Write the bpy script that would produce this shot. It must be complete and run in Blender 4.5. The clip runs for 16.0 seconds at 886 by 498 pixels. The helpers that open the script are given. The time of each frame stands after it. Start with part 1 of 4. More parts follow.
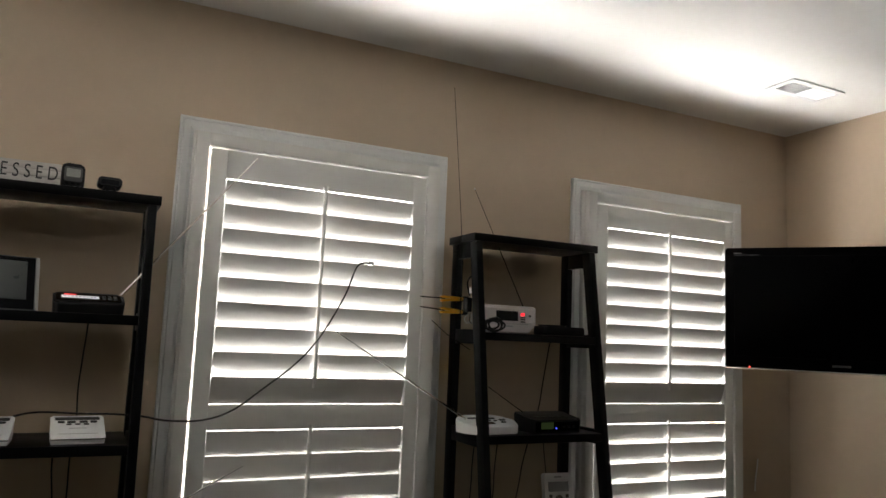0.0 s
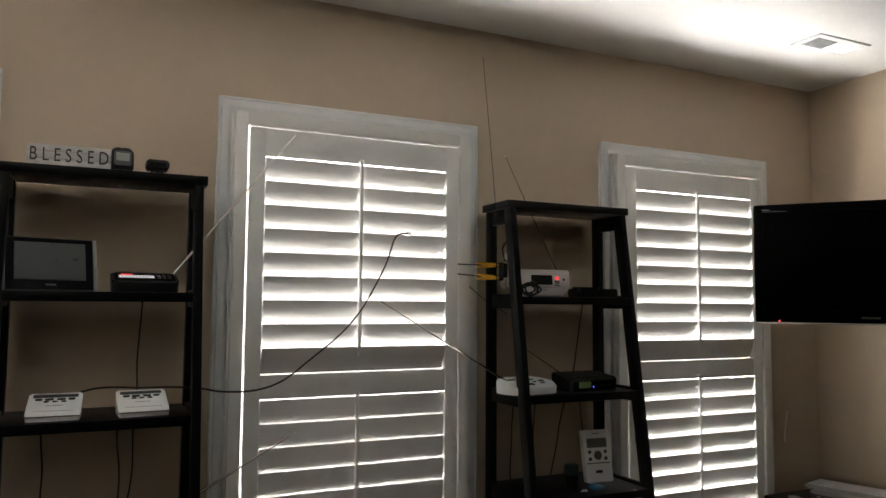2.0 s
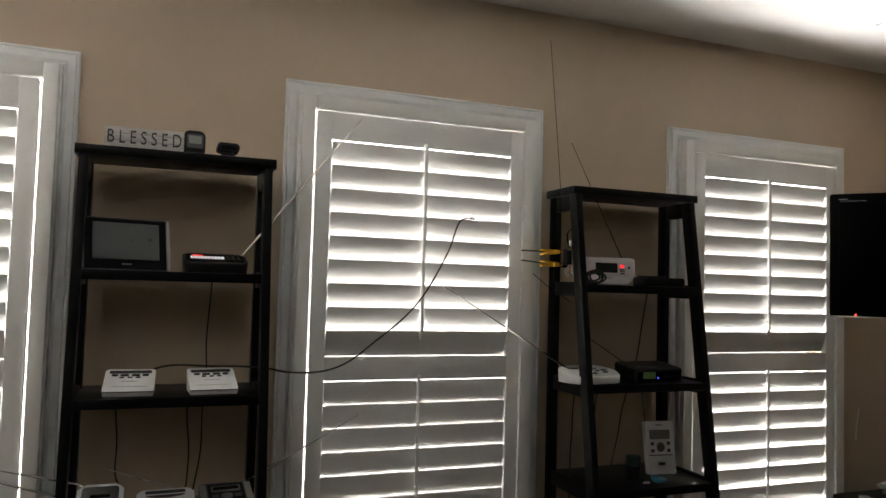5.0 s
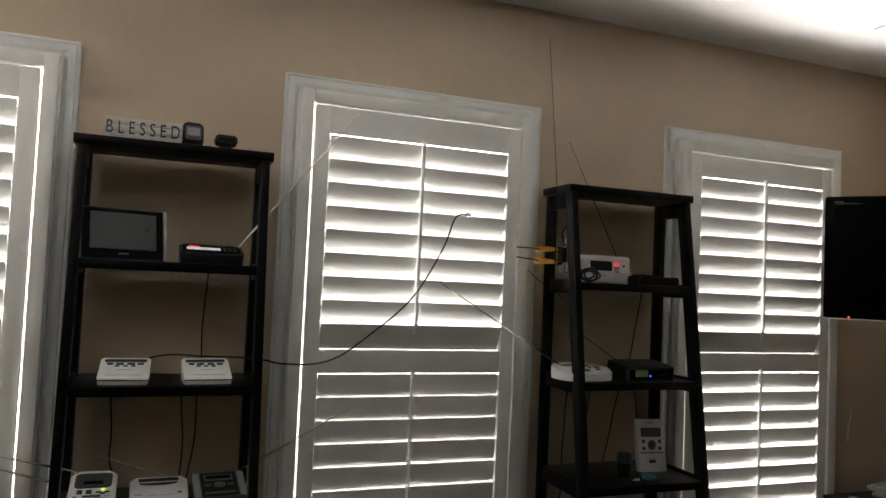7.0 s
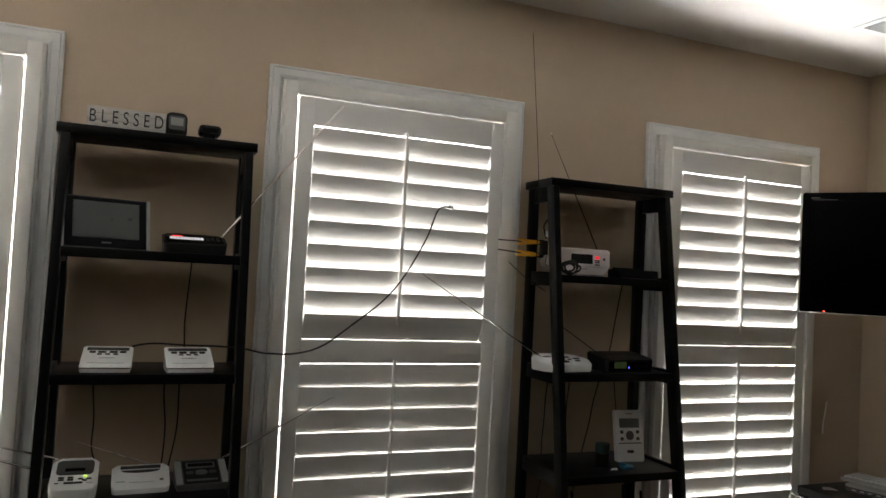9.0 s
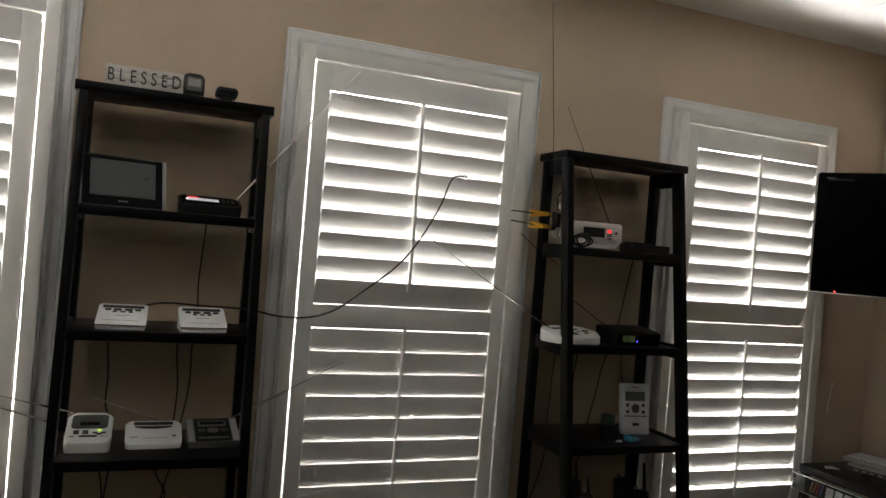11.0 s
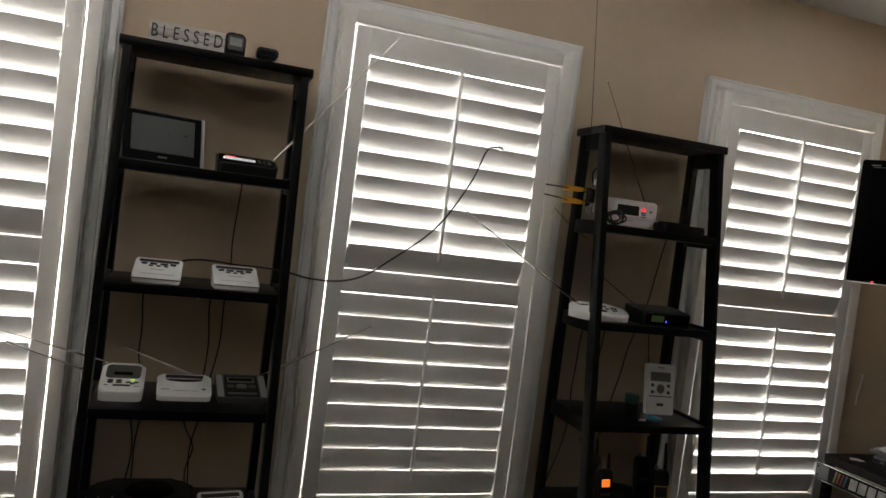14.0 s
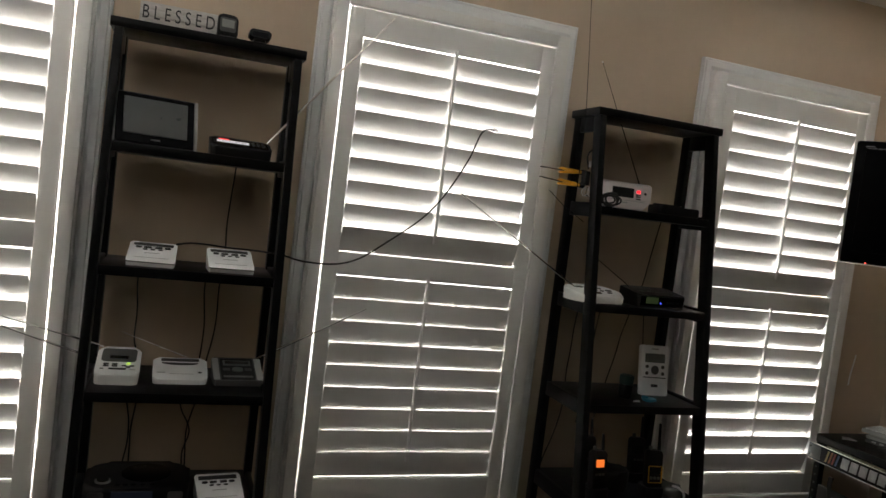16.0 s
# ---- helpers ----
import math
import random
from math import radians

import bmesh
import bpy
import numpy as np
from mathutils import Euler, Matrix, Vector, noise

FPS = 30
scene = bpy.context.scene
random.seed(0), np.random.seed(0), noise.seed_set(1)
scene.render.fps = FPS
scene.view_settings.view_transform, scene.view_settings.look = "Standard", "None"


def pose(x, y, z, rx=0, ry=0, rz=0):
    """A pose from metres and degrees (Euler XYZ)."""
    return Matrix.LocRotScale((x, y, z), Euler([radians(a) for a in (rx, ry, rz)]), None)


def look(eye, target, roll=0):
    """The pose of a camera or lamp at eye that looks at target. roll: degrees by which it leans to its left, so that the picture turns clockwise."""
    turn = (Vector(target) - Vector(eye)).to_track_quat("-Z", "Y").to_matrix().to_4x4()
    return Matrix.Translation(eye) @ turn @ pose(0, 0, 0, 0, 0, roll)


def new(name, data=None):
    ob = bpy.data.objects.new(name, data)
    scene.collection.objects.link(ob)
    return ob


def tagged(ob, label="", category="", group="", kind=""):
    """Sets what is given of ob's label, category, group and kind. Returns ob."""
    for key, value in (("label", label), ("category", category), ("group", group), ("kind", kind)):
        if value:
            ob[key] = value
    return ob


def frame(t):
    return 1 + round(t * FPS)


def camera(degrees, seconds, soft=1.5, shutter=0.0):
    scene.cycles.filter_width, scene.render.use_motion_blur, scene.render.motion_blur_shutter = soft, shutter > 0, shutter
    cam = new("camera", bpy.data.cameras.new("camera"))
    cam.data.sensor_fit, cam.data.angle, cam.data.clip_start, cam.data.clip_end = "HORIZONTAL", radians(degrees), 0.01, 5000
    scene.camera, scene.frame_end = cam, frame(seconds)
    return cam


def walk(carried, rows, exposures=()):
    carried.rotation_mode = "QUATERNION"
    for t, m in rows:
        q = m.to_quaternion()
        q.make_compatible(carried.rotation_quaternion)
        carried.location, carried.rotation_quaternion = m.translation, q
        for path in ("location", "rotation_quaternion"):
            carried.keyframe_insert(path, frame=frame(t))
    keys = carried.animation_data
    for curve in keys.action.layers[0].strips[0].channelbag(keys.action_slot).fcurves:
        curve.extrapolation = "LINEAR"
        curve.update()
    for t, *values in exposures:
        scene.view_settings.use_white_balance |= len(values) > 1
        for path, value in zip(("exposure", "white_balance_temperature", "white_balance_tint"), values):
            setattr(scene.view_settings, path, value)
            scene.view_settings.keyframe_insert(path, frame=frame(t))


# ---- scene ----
cam = camera(62.5, 16.0)
PATH = [
    (0, (-0.35, -2.276, 1.487), (0.516, -0.49, 1.729), 2.4),
    (0.2, (-0.35, -2.264, 1.484), (0.511, -0.465, 1.676), 3.4),
    (0.5, (-0.333, -2.275, 1.469), (0.518, -0.473, 1.639), 3.6),
    (0.8, (-0.330, -2.291, 1.478), (0.520, -0.488, 1.615), 3.4),
    (1, (-0.337, -2.294, 1.472), (0.521, -0.493, 1.598), 2.6),
    (1.5, (-0.395, -2.281, 1.482), (0.473, -0.485, 1.621), 1.0),
    (2, (-0.45, -2.292, 1.488), (0.395, -0.485, 1.636), 0.4),
    (2.2, (-0.457, -2.29, 1.500), (0.355, -0.475, 1.654), 0.6),
    (2.5, (-0.466, -2.277, 1.5), (0.267, -0.423, 1.658), 0.6),
    (2.8, (-0.470, -2.282, 1.502), (0.287, -0.439, 1.648), 0.7),
    (3, (-0.471, -2.281, 1.496), (0.305, -0.442, 1.624), 0.7),
    (3.5, (-0.485, -2.285, 1.5), (0.257, -0.432, 1.625), 1.0),
    (4, (-0.477, -2.274, 1.495), (0.254, -0.416, 1.611), 1.1),
    (4.5, (-0.48, -2.264, 1.495), (0.243, -0.402, 1.602), 1.3),
    (7, (-0.466, -2.285, 1.494), (0.246, -0.418, 1.582), 2.6),
    (7.5, (-0.463, -2.302, 1.49), (0.263, -0.441, 1.583), 2.7),
    (8, (-0.458, -2.307, 1.487), (0.279, -0.451, 1.581), 2.9),
    (8.5, (-0.456, -2.318, 1.494), (0.284, -0.462, 1.583), 3.0),
    (9, (-0.457, -2.315, 1.486), (0.286, -0.46, 1.56), 3.0),
    (11.5, (-0.474, -2.318, 1.469), (0.245, -0.452, 1.449), 5.3),
    (12, (-0.476, -2.319, 1.467), (0.231, -0.448, 1.427), 6.0),
    (12.5, (-0.488, -2.317, 1.461), (0.198, -0.439, 1.407), 6.5),
    (13, (-0.48, -2.313, 1.457), (0.194, -0.431, 1.395), 6.8),
    (13.5, (-0.479, -2.314, 1.455), (0.182, -0.428, 1.383), 7.0),
    (14, (-0.481, -2.315, 1.449), (0.181, -0.429, 1.376), 7.2),
    (14.5, (-0.477, -2.318, 1.451), (0.195, -0.436, 1.372), 7.3),
    (15, (-0.48, -2.321, 1.447), (0.193, -0.439, 1.361), 7.3),
    (15.5, (-0.473, -2.319, 1.447), (0.201, -0.439, 1.346), 7.1),
    (16, (-0.479, -2.316, 1.445), (0.199, -0.437, 1.33), 7.0),
]
walk(cam, [(t, look(eye, target, roll)) for t, eye, target, roll in PATH], exposures=((0, -0.07), (3, -0.13), (9, -0.13), (12.5, -0.06), (16, -0.02)))

# ---- world and large lights ----
world = bpy.data.worlds.new("daylight")
scene.world = world
world.use_nodes = True
wn = world.node_tree.nodes
sky = wn.new("ShaderNodeTexSky")
sky.sky_type, sky.sun_disc = "NISHITA", False
sky.sun_elevation, sky.sun_rotation = radians(40), radians(200)
world.node_tree.links.new(sky.outputs["Color"], wn["Background"].inputs["Color"])
wn["Background"].inputs["Strength"].default_value = 0.15
world.cycles.sampling_method = "NONE"
# BACK_Y: unseen back wall, set far off so it returns little light.
WALL_Y, CEIL_Z, RIGHT_X, LEFT_X, BACK_Y = 0.055, 2.50, 2.56, -3.6, -9.0
# The first window is out of view, added to light the room's left side.
WINDOWS = (-2.66, -1.18, 0.319, 1.786)


# Daylight thrown up from the sunlit ground along the outside of the window wall.
daylight = bpy.data.lights.new("ground_daylight", "AREA")
daylight.shape, daylight.size, daylight.size_y = "RECTANGLE", 10.0, 1.8
daylight.energy, daylight.color = 4400.0, (1.0, 0.975, 0.935)
new("ground_daylight", daylight).matrix_world = pose(-0.4, 1.14, -0.55, 180, 0, 0)
# Added fill from the left, in the unseen first window with its wider-open louvers.
left_fill = bpy.data.lights.new("window_skylight", "AREA")
left_fill.shape, left_fill.size, left_fill.size_y = "RECTANGLE", 0.68, 1.5
left_fill.energy, left_fill.color = 42.0, (1.0, 0.985, 0.95)
new("window_skylight", left_fill).matrix_world = look((WINDOWS[0], 0.115, 1.22), (WINDOWS[0], -0.585, 2.32))


# ---- materials ----
def material(name, base, rough=0.5, metal=0.0, mottle=0.08, scale=6.0, bump=0.0, bump_scale=300.0, spec=0.5, grain=None, per_object=0.0):
    """Procedural paint, plastic, wood or metal: colour that varies at two scales, uneven gloss and fine relief."""
    m = bpy.data.materials.new(name)
    m.use_nodes = True
    n, link = m.node_tree.nodes, m.node_tree.links.new
    b = n["Principled BSDF"]
    b.inputs["Metallic"].default_value = metal
    b.inputs["Specular IOR Level"].default_value = spec
    tc = n.new("ShaderNodeTexCoord")
    src = tc.outputs["Object"]
    if grain:
        mp = n.new("ShaderNodeMapping")
        mp.inputs["Scale"].default_value = grain
        link(src, mp.inputs["Vector"])
        src = mp.outputs["Vector"]
    big, small = n.new("ShaderNodeTexNoise"), n.new("ShaderNodeTexNoise")
    big.inputs["Scale"].default_value, big.inputs["Detail"].default_value = scale, 4
    small.inputs["Scale"].default_value, small.inputs["Detail"].default_value = scale * 14, 3
    link(src, big.inputs["Vector"]), link(src, small.inputs["Vector"])
    mix = n.new("ShaderNodeMath")
    mix.operation = "MULTIPLY_ADD"
    link(small.outputs["Fac"], mix.inputs[0])
    mix.inputs[1].default_value = 0.4
    link(big.outputs["Fac"], mix.inputs[2])
    ramp = n.new("ShaderNodeValToRGB")
    lo, hi = [c * (1 - mottle) for c in base], [min(1, c * (1 + mottle)) for c in base]
    ramp.color_ramp.elements[0].position, ramp.color_ramp.elements[1].position = 0.45, 0.95
    ramp.color_ramp.elements[0].color, ramp.color_ramp.elements[1].color = (*lo, 1), (*hi, 1)
    link(mix.outputs[0], ramp.inputs["Fac"])
    col = ramp.outputs["Color"]
    if per_object:
        info, hsv, ma = n.new("ShaderNodeObjectInfo"), n.new("ShaderNodeHueSaturation"), n.new("ShaderNodeMath")
        ma.operation = "MULTIPLY_ADD"
        link(info.outputs["Random"], ma.inputs[0])
        ma.inputs[1].default_value, ma.inputs[2].default_value = per_object, 1 - per_object / 2
        link(ma.outputs[0], hsv.inputs["Value"]), link(col, hsv.inputs["Color"])
        col = hsv.outputs["Color"]
    link(col, b.inputs["Base Color"])
    rr = n.new("ShaderNodeMapRange")
    rr.inputs["To Min"].default_value, rr.inputs["To Max"].default_value = max(0.02, rough - 0.08), min(1, rough + 0.08)
    link(small.outputs["Fac"], rr.inputs["Value"]), link(rr.outputs["Result"], b.inputs["Roughness"])
    if bump:
        fine, bp = n.new("ShaderNodeTexNoise"), n.new("ShaderNodeBump")
        fine.inputs["Scale"].default_value, fine.inputs["Detail"].default_value = bump_scale, 3
        link(src, fine.inputs["Vector"]), link(fine.outputs["Fac"], bp.inputs["Height"])
        bp.inputs["Strength"].default_value, bp.inputs["Distance"].default_value = bump, 0.002
        link(bp.outputs["Normal"], b.inputs["Normal"])
    return m


def glowing(name, color, strength):
    m = bpy.data.materials.new(name)
    m.use_nodes = True
    b = m.node_tree.nodes["Principled BSDF"]
    b.inputs["Base Color"].default_value = (*[c * 0.3 for c in color], 1)
    b.inputs["Emission Color"].default_value = (*color, 1)
    b.inputs["Emission Strength"].default_value = strength
    return m


def clear(name):
    m = bpy.data.materials.new(name)
    m.use_nodes = True
    b = m.node_tree.nodes["Principled BSDF"]
    b.inputs["Transmission Weight"].default_value, b.inputs["Roughness"].default_value, b.inputs["IOR"].default_value = 1, 0.02, 1.45
    return m


TAN = material("tan_wall_paint", (0.57, 0.457, 0.342), 0.75, mottle=0.05, scale=1.7, bump=0.25, bump_scale=260, spec=0.25)
CEIL = material("ceiling_paint", (0.84, 0.83, 0.81), 0.9, mottle=0.03, scale=2.0, bump=0.3, bump_scale=180, spec=0.15)
WHITE = material("white_trim_paint", (0.85, 0.86, 0.86), 0.38, mottle=0.03, scale=5, bump=0.02, bump_scale=120)
SHUTTER = material("white_shutter_paint", (0.85, 0.843, 0.82), 0.4, mottle=0.03, scale=5, bump=0.02, bump_scale=120)
SLAT = material("white_louver_paint", (0.79, 0.78, 0.757), 0.4, mottle=0.03, scale=5, bump=0.06, bump_scale=120, grain=(0.2, 1, 1), per_object=0.04)
BLACKWOOD = material("black_painted_wood", (0.0026, 0.0029, 0.0036), 0.34, mottle=0.35, scale=9, bump=0.2, bump_scale=90, grain=(0.25, 1, 1), spec=0.22)
# Unseen floor, its colour darkened to cut light bounced up at the walls.
CARPET = material("darkened_carpet", (0.035, 0.033, 0.03), 0.95, mottle=0.15, scale=25, bump=0.8, bump_scale=400, spec=0.1)
PAVING = material("pale_paving", (0.45, 0.43, 0.40), 0.9, mottle=0.15, scale=3, bump=0.3, bump_scale=60)
BLACKPL = material("black_plastic", (0.007, 0.007, 0.008), 0.4, mottle=0.2, scale=30, bump=0.12, bump_scale=700, spec=0.25)
GLOSSBLACK = material("glossy_black_plastic", (0.002, 0.002, 0.0023), 0.25, mottle=0.15, scale=12, spec=0.05)
SCREEN = material("dark_screen_glass", (0.0008, 0.0008, 0.001), 0.3, mottle=0.1, scale=4, spec=0.03)
GREYLCD = material("grey_lcd", (0.15, 0.155, 0.15), 0.25, mottle=0.1, scale=20)
DARKLCD = material("dark_lcd", (0.02, 0.022, 0.022), 0.2, mottle=0.1, scale=20)
WHITEPL = material("white_plastic", (0.76, 0.77, 0.775), 0.42, mottle=0.04, scale=18, bump=0.06, bump_scale=600)
GREYPL = material("dark_grey_plastic", (0.07, 0.072, 0.07), 0.45, mottle=0.1, scale=18, bump=0.08, bump_scale=600)
SILVER = material("silver_plastic", (0.36, 0.36, 0.36), 0.38, metal=0.3, mottle=0.06, scale=25)
CHROME = material("bright_metal", (0.95, 0.95, 0.94), 0.2, metal=1.0, mottle=0.06, scale=40)
ROD = material("satin_chrome_rod", (0.95, 0.94, 0.93), 0.12, metal=1.0, mottle=0.06, scale=40)
STEEL = material("brushed_steel", (0.5, 0.5, 0.5), 0.4, metal=1.0, mottle=0.15, scale=20)
CORD = material("black_cord", (0.012, 0.012, 0.012), 0.5, mottle=0.2, scale=40)
MARK = material("dark_print", (0.03, 0.03, 0.032), 0.6, mottle=0.1, scale=60)
PALEMARK = material("pale_print", (0.42, 0.42, 0.42), 0.6, mottle=0.1, scale=60)
YELLOW = material("yellow_plastic", (0.88, 0.44, 0.03), 0.4, mottle=0.1, scale=40)
GLASS = clear("window_glass")


# ---- mesh helpers ----
def add_box(bm, lo, hi, bev=0.0, m=None, seg=2):
    """A box between two corners, its edges rounded, added to bm."""
    c, s = [(a + b) / 2 for a, b in zip(lo, hi)], [abs(b - a) for a, b in zip(lo, hi)]
    mat = Matrix.Translation(c) @ Matrix.Diagonal((*s, 1))
    made = bmesh.ops.create_cube(bm, size=1, matrix=mat)["verts"]
    if bev:
        edges = list({e for v in made for e in v.link_edges})
        got = bmesh.ops.bevel(bm, geom=edges, offset=min(bev, min(s) * 0.45), segments=seg, profile=0.5, affect="EDGES")
        made = list({v for f in got["faces"] for v in f.verts} | {v for v in made if v.is_valid})
    if m is not None:
        bmesh.ops.transform(bm, matrix=m, verts=made)
    return made


def rounded(w, h, r, n=5):
    """The outline of a rectangle with round corners, about its middle."""
    pts = []
    for cx, cy, a in ((w / 2 - r, h / 2 - r, 0), (-w / 2 + r, h / 2 - r, 90), (-w / 2 + r, -h / 2 + r, 180), (w / 2 - r, -h / 2 + r, 270)):
        pts += [(cx + r * math.cos(radians(a + 90 * i / n)), cy + r * math.sin(radians(a + 90 * i / n))) for i in range(n + 1)]
    return pts


def add_prism(bm, outline, z0, z1, m=Matrix(), bev=0.0, seg=2):
    """An outline in x and y drawn out from z0 to z1, its rims rounded, then moved by m."""
    low = [bm.verts.new((x, y, z0)) for x, y in outline]
    top = [bm.verts.new((x, y, z1)) for x, y in outline]
    n = len(outline)
    bm.faces.new(low[::-1]), bm.faces.new(top)
    for i in range(n):
        bm.faces.new((low[i], low[(i + 1) % n], top[(i + 1) % n], top[i]))
    made = low + top
    if bev:
        rims = [e for ring in (low, top) for i in range(n) for e in ring[i].link_edges if e.other_vert(ring[i]) is ring[(i + 1) % n]]
        got = bmesh.ops.bevel(bm, geom=rims, offset=bev, segments=seg, profile=0.5, affect="EDGES")
        made = list({v for f in got["faces"] for v in f.verts} | {v for v in made if v.is_valid})
    bmesh.ops.transform(bm, matrix=m, verts=made)
    return made


def add_tube(bm, pts, r, sides=8, r_end=None):
    """A round tube along a line of points."""
    pts = [Vector(p) for p in pts]
    rings = []
    for i, p in enumerate(pts):
        d = (pts[min(i + 1, len(pts) - 1)] - pts[max(i - 1, 0)]).normalized()
        q = d.to_track_quat("Z", "Y").to_matrix()
        k = r if r_end is None else r + (r_end - r) * i / (len(pts) - 1)
        rings.append([bm.verts.new(p + q @ Vector((k * math.cos(2 * math.pi * j / sides), k * math.sin(2 * math.pi * j / sides), 0))) for j in range(sides)])
    for a, b in zip(rings, rings[1:]):
        best = min(range(sides), key=lambda s: sum((a[j].co - b[(j + s) % sides].co).length for j in range(sides)))
        for j in range(sides):
            bm.faces.new((a[j], a[(j + 1) % sides], b[(j + 1 + best) % sides], b[(j + best) % sides]))
    bm.faces.new(rings[0][::-1]), bm.faces.new(rings[-1])


def smooth_path(pts, steps=6):
    """A Catmull-Rom line through a few points."""
    p = [Vector(a) for a in pts]
    p = [2 * p[0] - p[1]] + p + [2 * p[-1] - p[-2]]
    out = []
    for a, b, c, d in zip(p, p[1:], p[2:], p[3:]):
        for i in range(steps):
            t = i / steps
            out.append(0.5 * (2 * b + (c - a) * t + (2 * a - 5 * b + 4 * c - d) * t * t + (3 * b - a - 3 * c + d) * t ** 3))
    return out + [p[-2]]


def part(name, bm, mat, parent=None, label="", flat=False):
    """Links a bmesh as one mesh object, under a thing or a part."""
    bmesh.ops.recalc_face_normals(bm, faces=bm.faces)
    me = bpy.data.meshes.new(name)
    bm.to_mesh(me)
    bm.free()
    me.materials.append(mat)
    if not flat:
        me.shade_smooth()
        me.set_sharp_from_angle(angle=radians(35))
    ob = new(name, me)
    if parent:
        ob.parent = parent
    if label:
        ob["label"] = label
    return ob


def boxpart(name, lo, hi, mat, parent=None, bev=0.002, label="", m=None):
    bm = bmesh.new()
    add_box(bm, lo, hi, bev, m)
    return part(name, bm, mat, parent, label)


def tubepart(name, pts, r, mat, parent=None, label="", r_end=None, smooth=True, sides=8):
    bm = bmesh.new()
    add_tube(bm, smooth_path(pts) if smooth else pts, r, sides, r_end)
    return part(name, bm, mat, parent, label)


def thing(name, m, label, category, group=""):
    ob = new(name)
    ob.matrix_world = m
    return tagged(ob, label, category, group)


# ---- the room ----
def structure(name, bm, mat, label):
    return tagged(part(name, bm, mat, flat=True), label, name.split("_")[0], kind="structure")


HALF, OPEN_LO, OPEN_HI = 0.385, 0.36, 2.10
T = 0.16
bm = bmesh.new()
xs = [LEFT_X - T] + [x for cx in WINDOWS for x in (cx - HALF, cx + HALF)] + [RIGHT_X + T]
for i in range(0, len(xs), 2):
    add_box(bm, (xs[i], WALL_Y, 0), (xs[i + 1], WALL_Y + T, CEIL_Z))
for i in range(1, len(xs) - 1, 2):
    add_box(bm, (xs[i], WALL_Y, 0), (xs[i + 1], WALL_Y + T, OPEN_LO))
    add_box(bm, (xs[i], WALL_Y, OPEN_HI), (xs[i + 1], WALL_Y + T, CEIL_Z))
structure("wall_north", bm, TAN, "tan painted wall with a row of shuttered windows")
for name, lo, hi in (("wall_east", (RIGHT_X, BACK_Y, 0), (RIGHT_X + T, WALL_Y, CEIL_Z)), ("wall_west", (LEFT_X - T, BACK_Y, 0), (LEFT_X, WALL_Y, CEIL_Z)), ("wall_south", (LEFT_X - T, BACK_Y - T, 0), (RIGHT_X + T, BACK_Y, CEIL_Z))):
    bm = bmesh.new()
    add_box(bm, lo, hi)
    structure(name, bm, TAN, "plain tan painted wall")
bm = bmesh.new()
add_box(bm, (LEFT_X - T, BACK_Y - T, -0.12), (RIGHT_X + T, WALL_Y + T, 0))
structure("floor", bm, CARPET, "unseen carpeted floor darkened to cut bounced light")
bm = bmesh.new()
add_box(bm, (LEFT_X - T, BACK_Y - T, CEIL_Z), (RIGHT_X + T, WALL_Y + T, CEIL_Z + 0.12))
structure("ceiling", bm, CEIL, "white painted ceiling")
bm = bmesh.new()
add_box(bm, (-60, WALL_Y + T + 0.01, -0.62), (60, 60, -0.6))
structure("ground", bm, PAVING, "pale ground outside the windows")
bm = bmesh.new()
add_box(bm, (LEFT_X, WALL_Y - 0.014, 0), (RIGHT_X, WALL_Y - 0.001, 0.11), 0.004)
structure("baseboard", bm, WHITE, "white painted baseboard along the wall")


bm = bmesh.new()
add_box(bm, (-14, 6.0, -0.6), (14, 6.02, 6.0))
SKYGLOW = glowing("bright_hazy_sky", (1.0, 0.985, 0.96), 3.0)
SKYGLOW.cycles.emission_sampling = "NONE"
structure("backdrop", bm, SKYGLOW, "bright hazy daylight outside the windows")


# ---- windows, casings and shutters ----
CAS_OUT, CAS_IN, CAS_LO, CAS_HI = 0.457, 0.375, 0.325, 2.134
PANEL_HALF, PANEL_LO, PANEL_HI = 0.363, 0.424, 2.036
OPEN_W = 0.314


def casing(cx):
    """Moulded trim round the window: four mitred lengths with a stepped profile."""
    cove = [(0.030 + 0.028 * k / 6, 0.009 + 0.013 * (1 - math.sin(math.pi / 2 * k / 6))) for k in range(7)]
    prof = [(0.0, 0.0), (0.0, 0.018), (0.002, 0.020), (0.007, 0.020), (0.0085, 0.016), (0.010, 0.020), (0.012, 0.022)] + cove
    prof += [(0.060, 0.009), (0.0605, 0.013), (0.063, 0.015), (0.068, 0.015), (0.0705, 0.012), (0.082, 0.011), (0.082, 0.0)]
    corners = [(-1, CAS_LO), (1, CAS_LO), (1, CAS_HI), (-1, CAS_HI)]
    bm = bmesh.new()
    rings = []
    for sx, z in corners:
        sz = 1 if z == CAS_LO else -1
        rings.append([bm.verts.new((cx + sx * (CAS_OUT - u), WALL_Y - v, z + sz * u)) for u, v in prof])
    for a in range(4):
        r, q = rings[a], rings[(a + 1) % 4]
        for i in range(len(prof)):
            j = (i + 1) % len(prof)
            bm.faces.new((r[i], r[j], q[j], q[i]))
    return tagged(part("trim", bm, WHITE), "white moulded wooden window casing", "trim", "window casings", "structure")


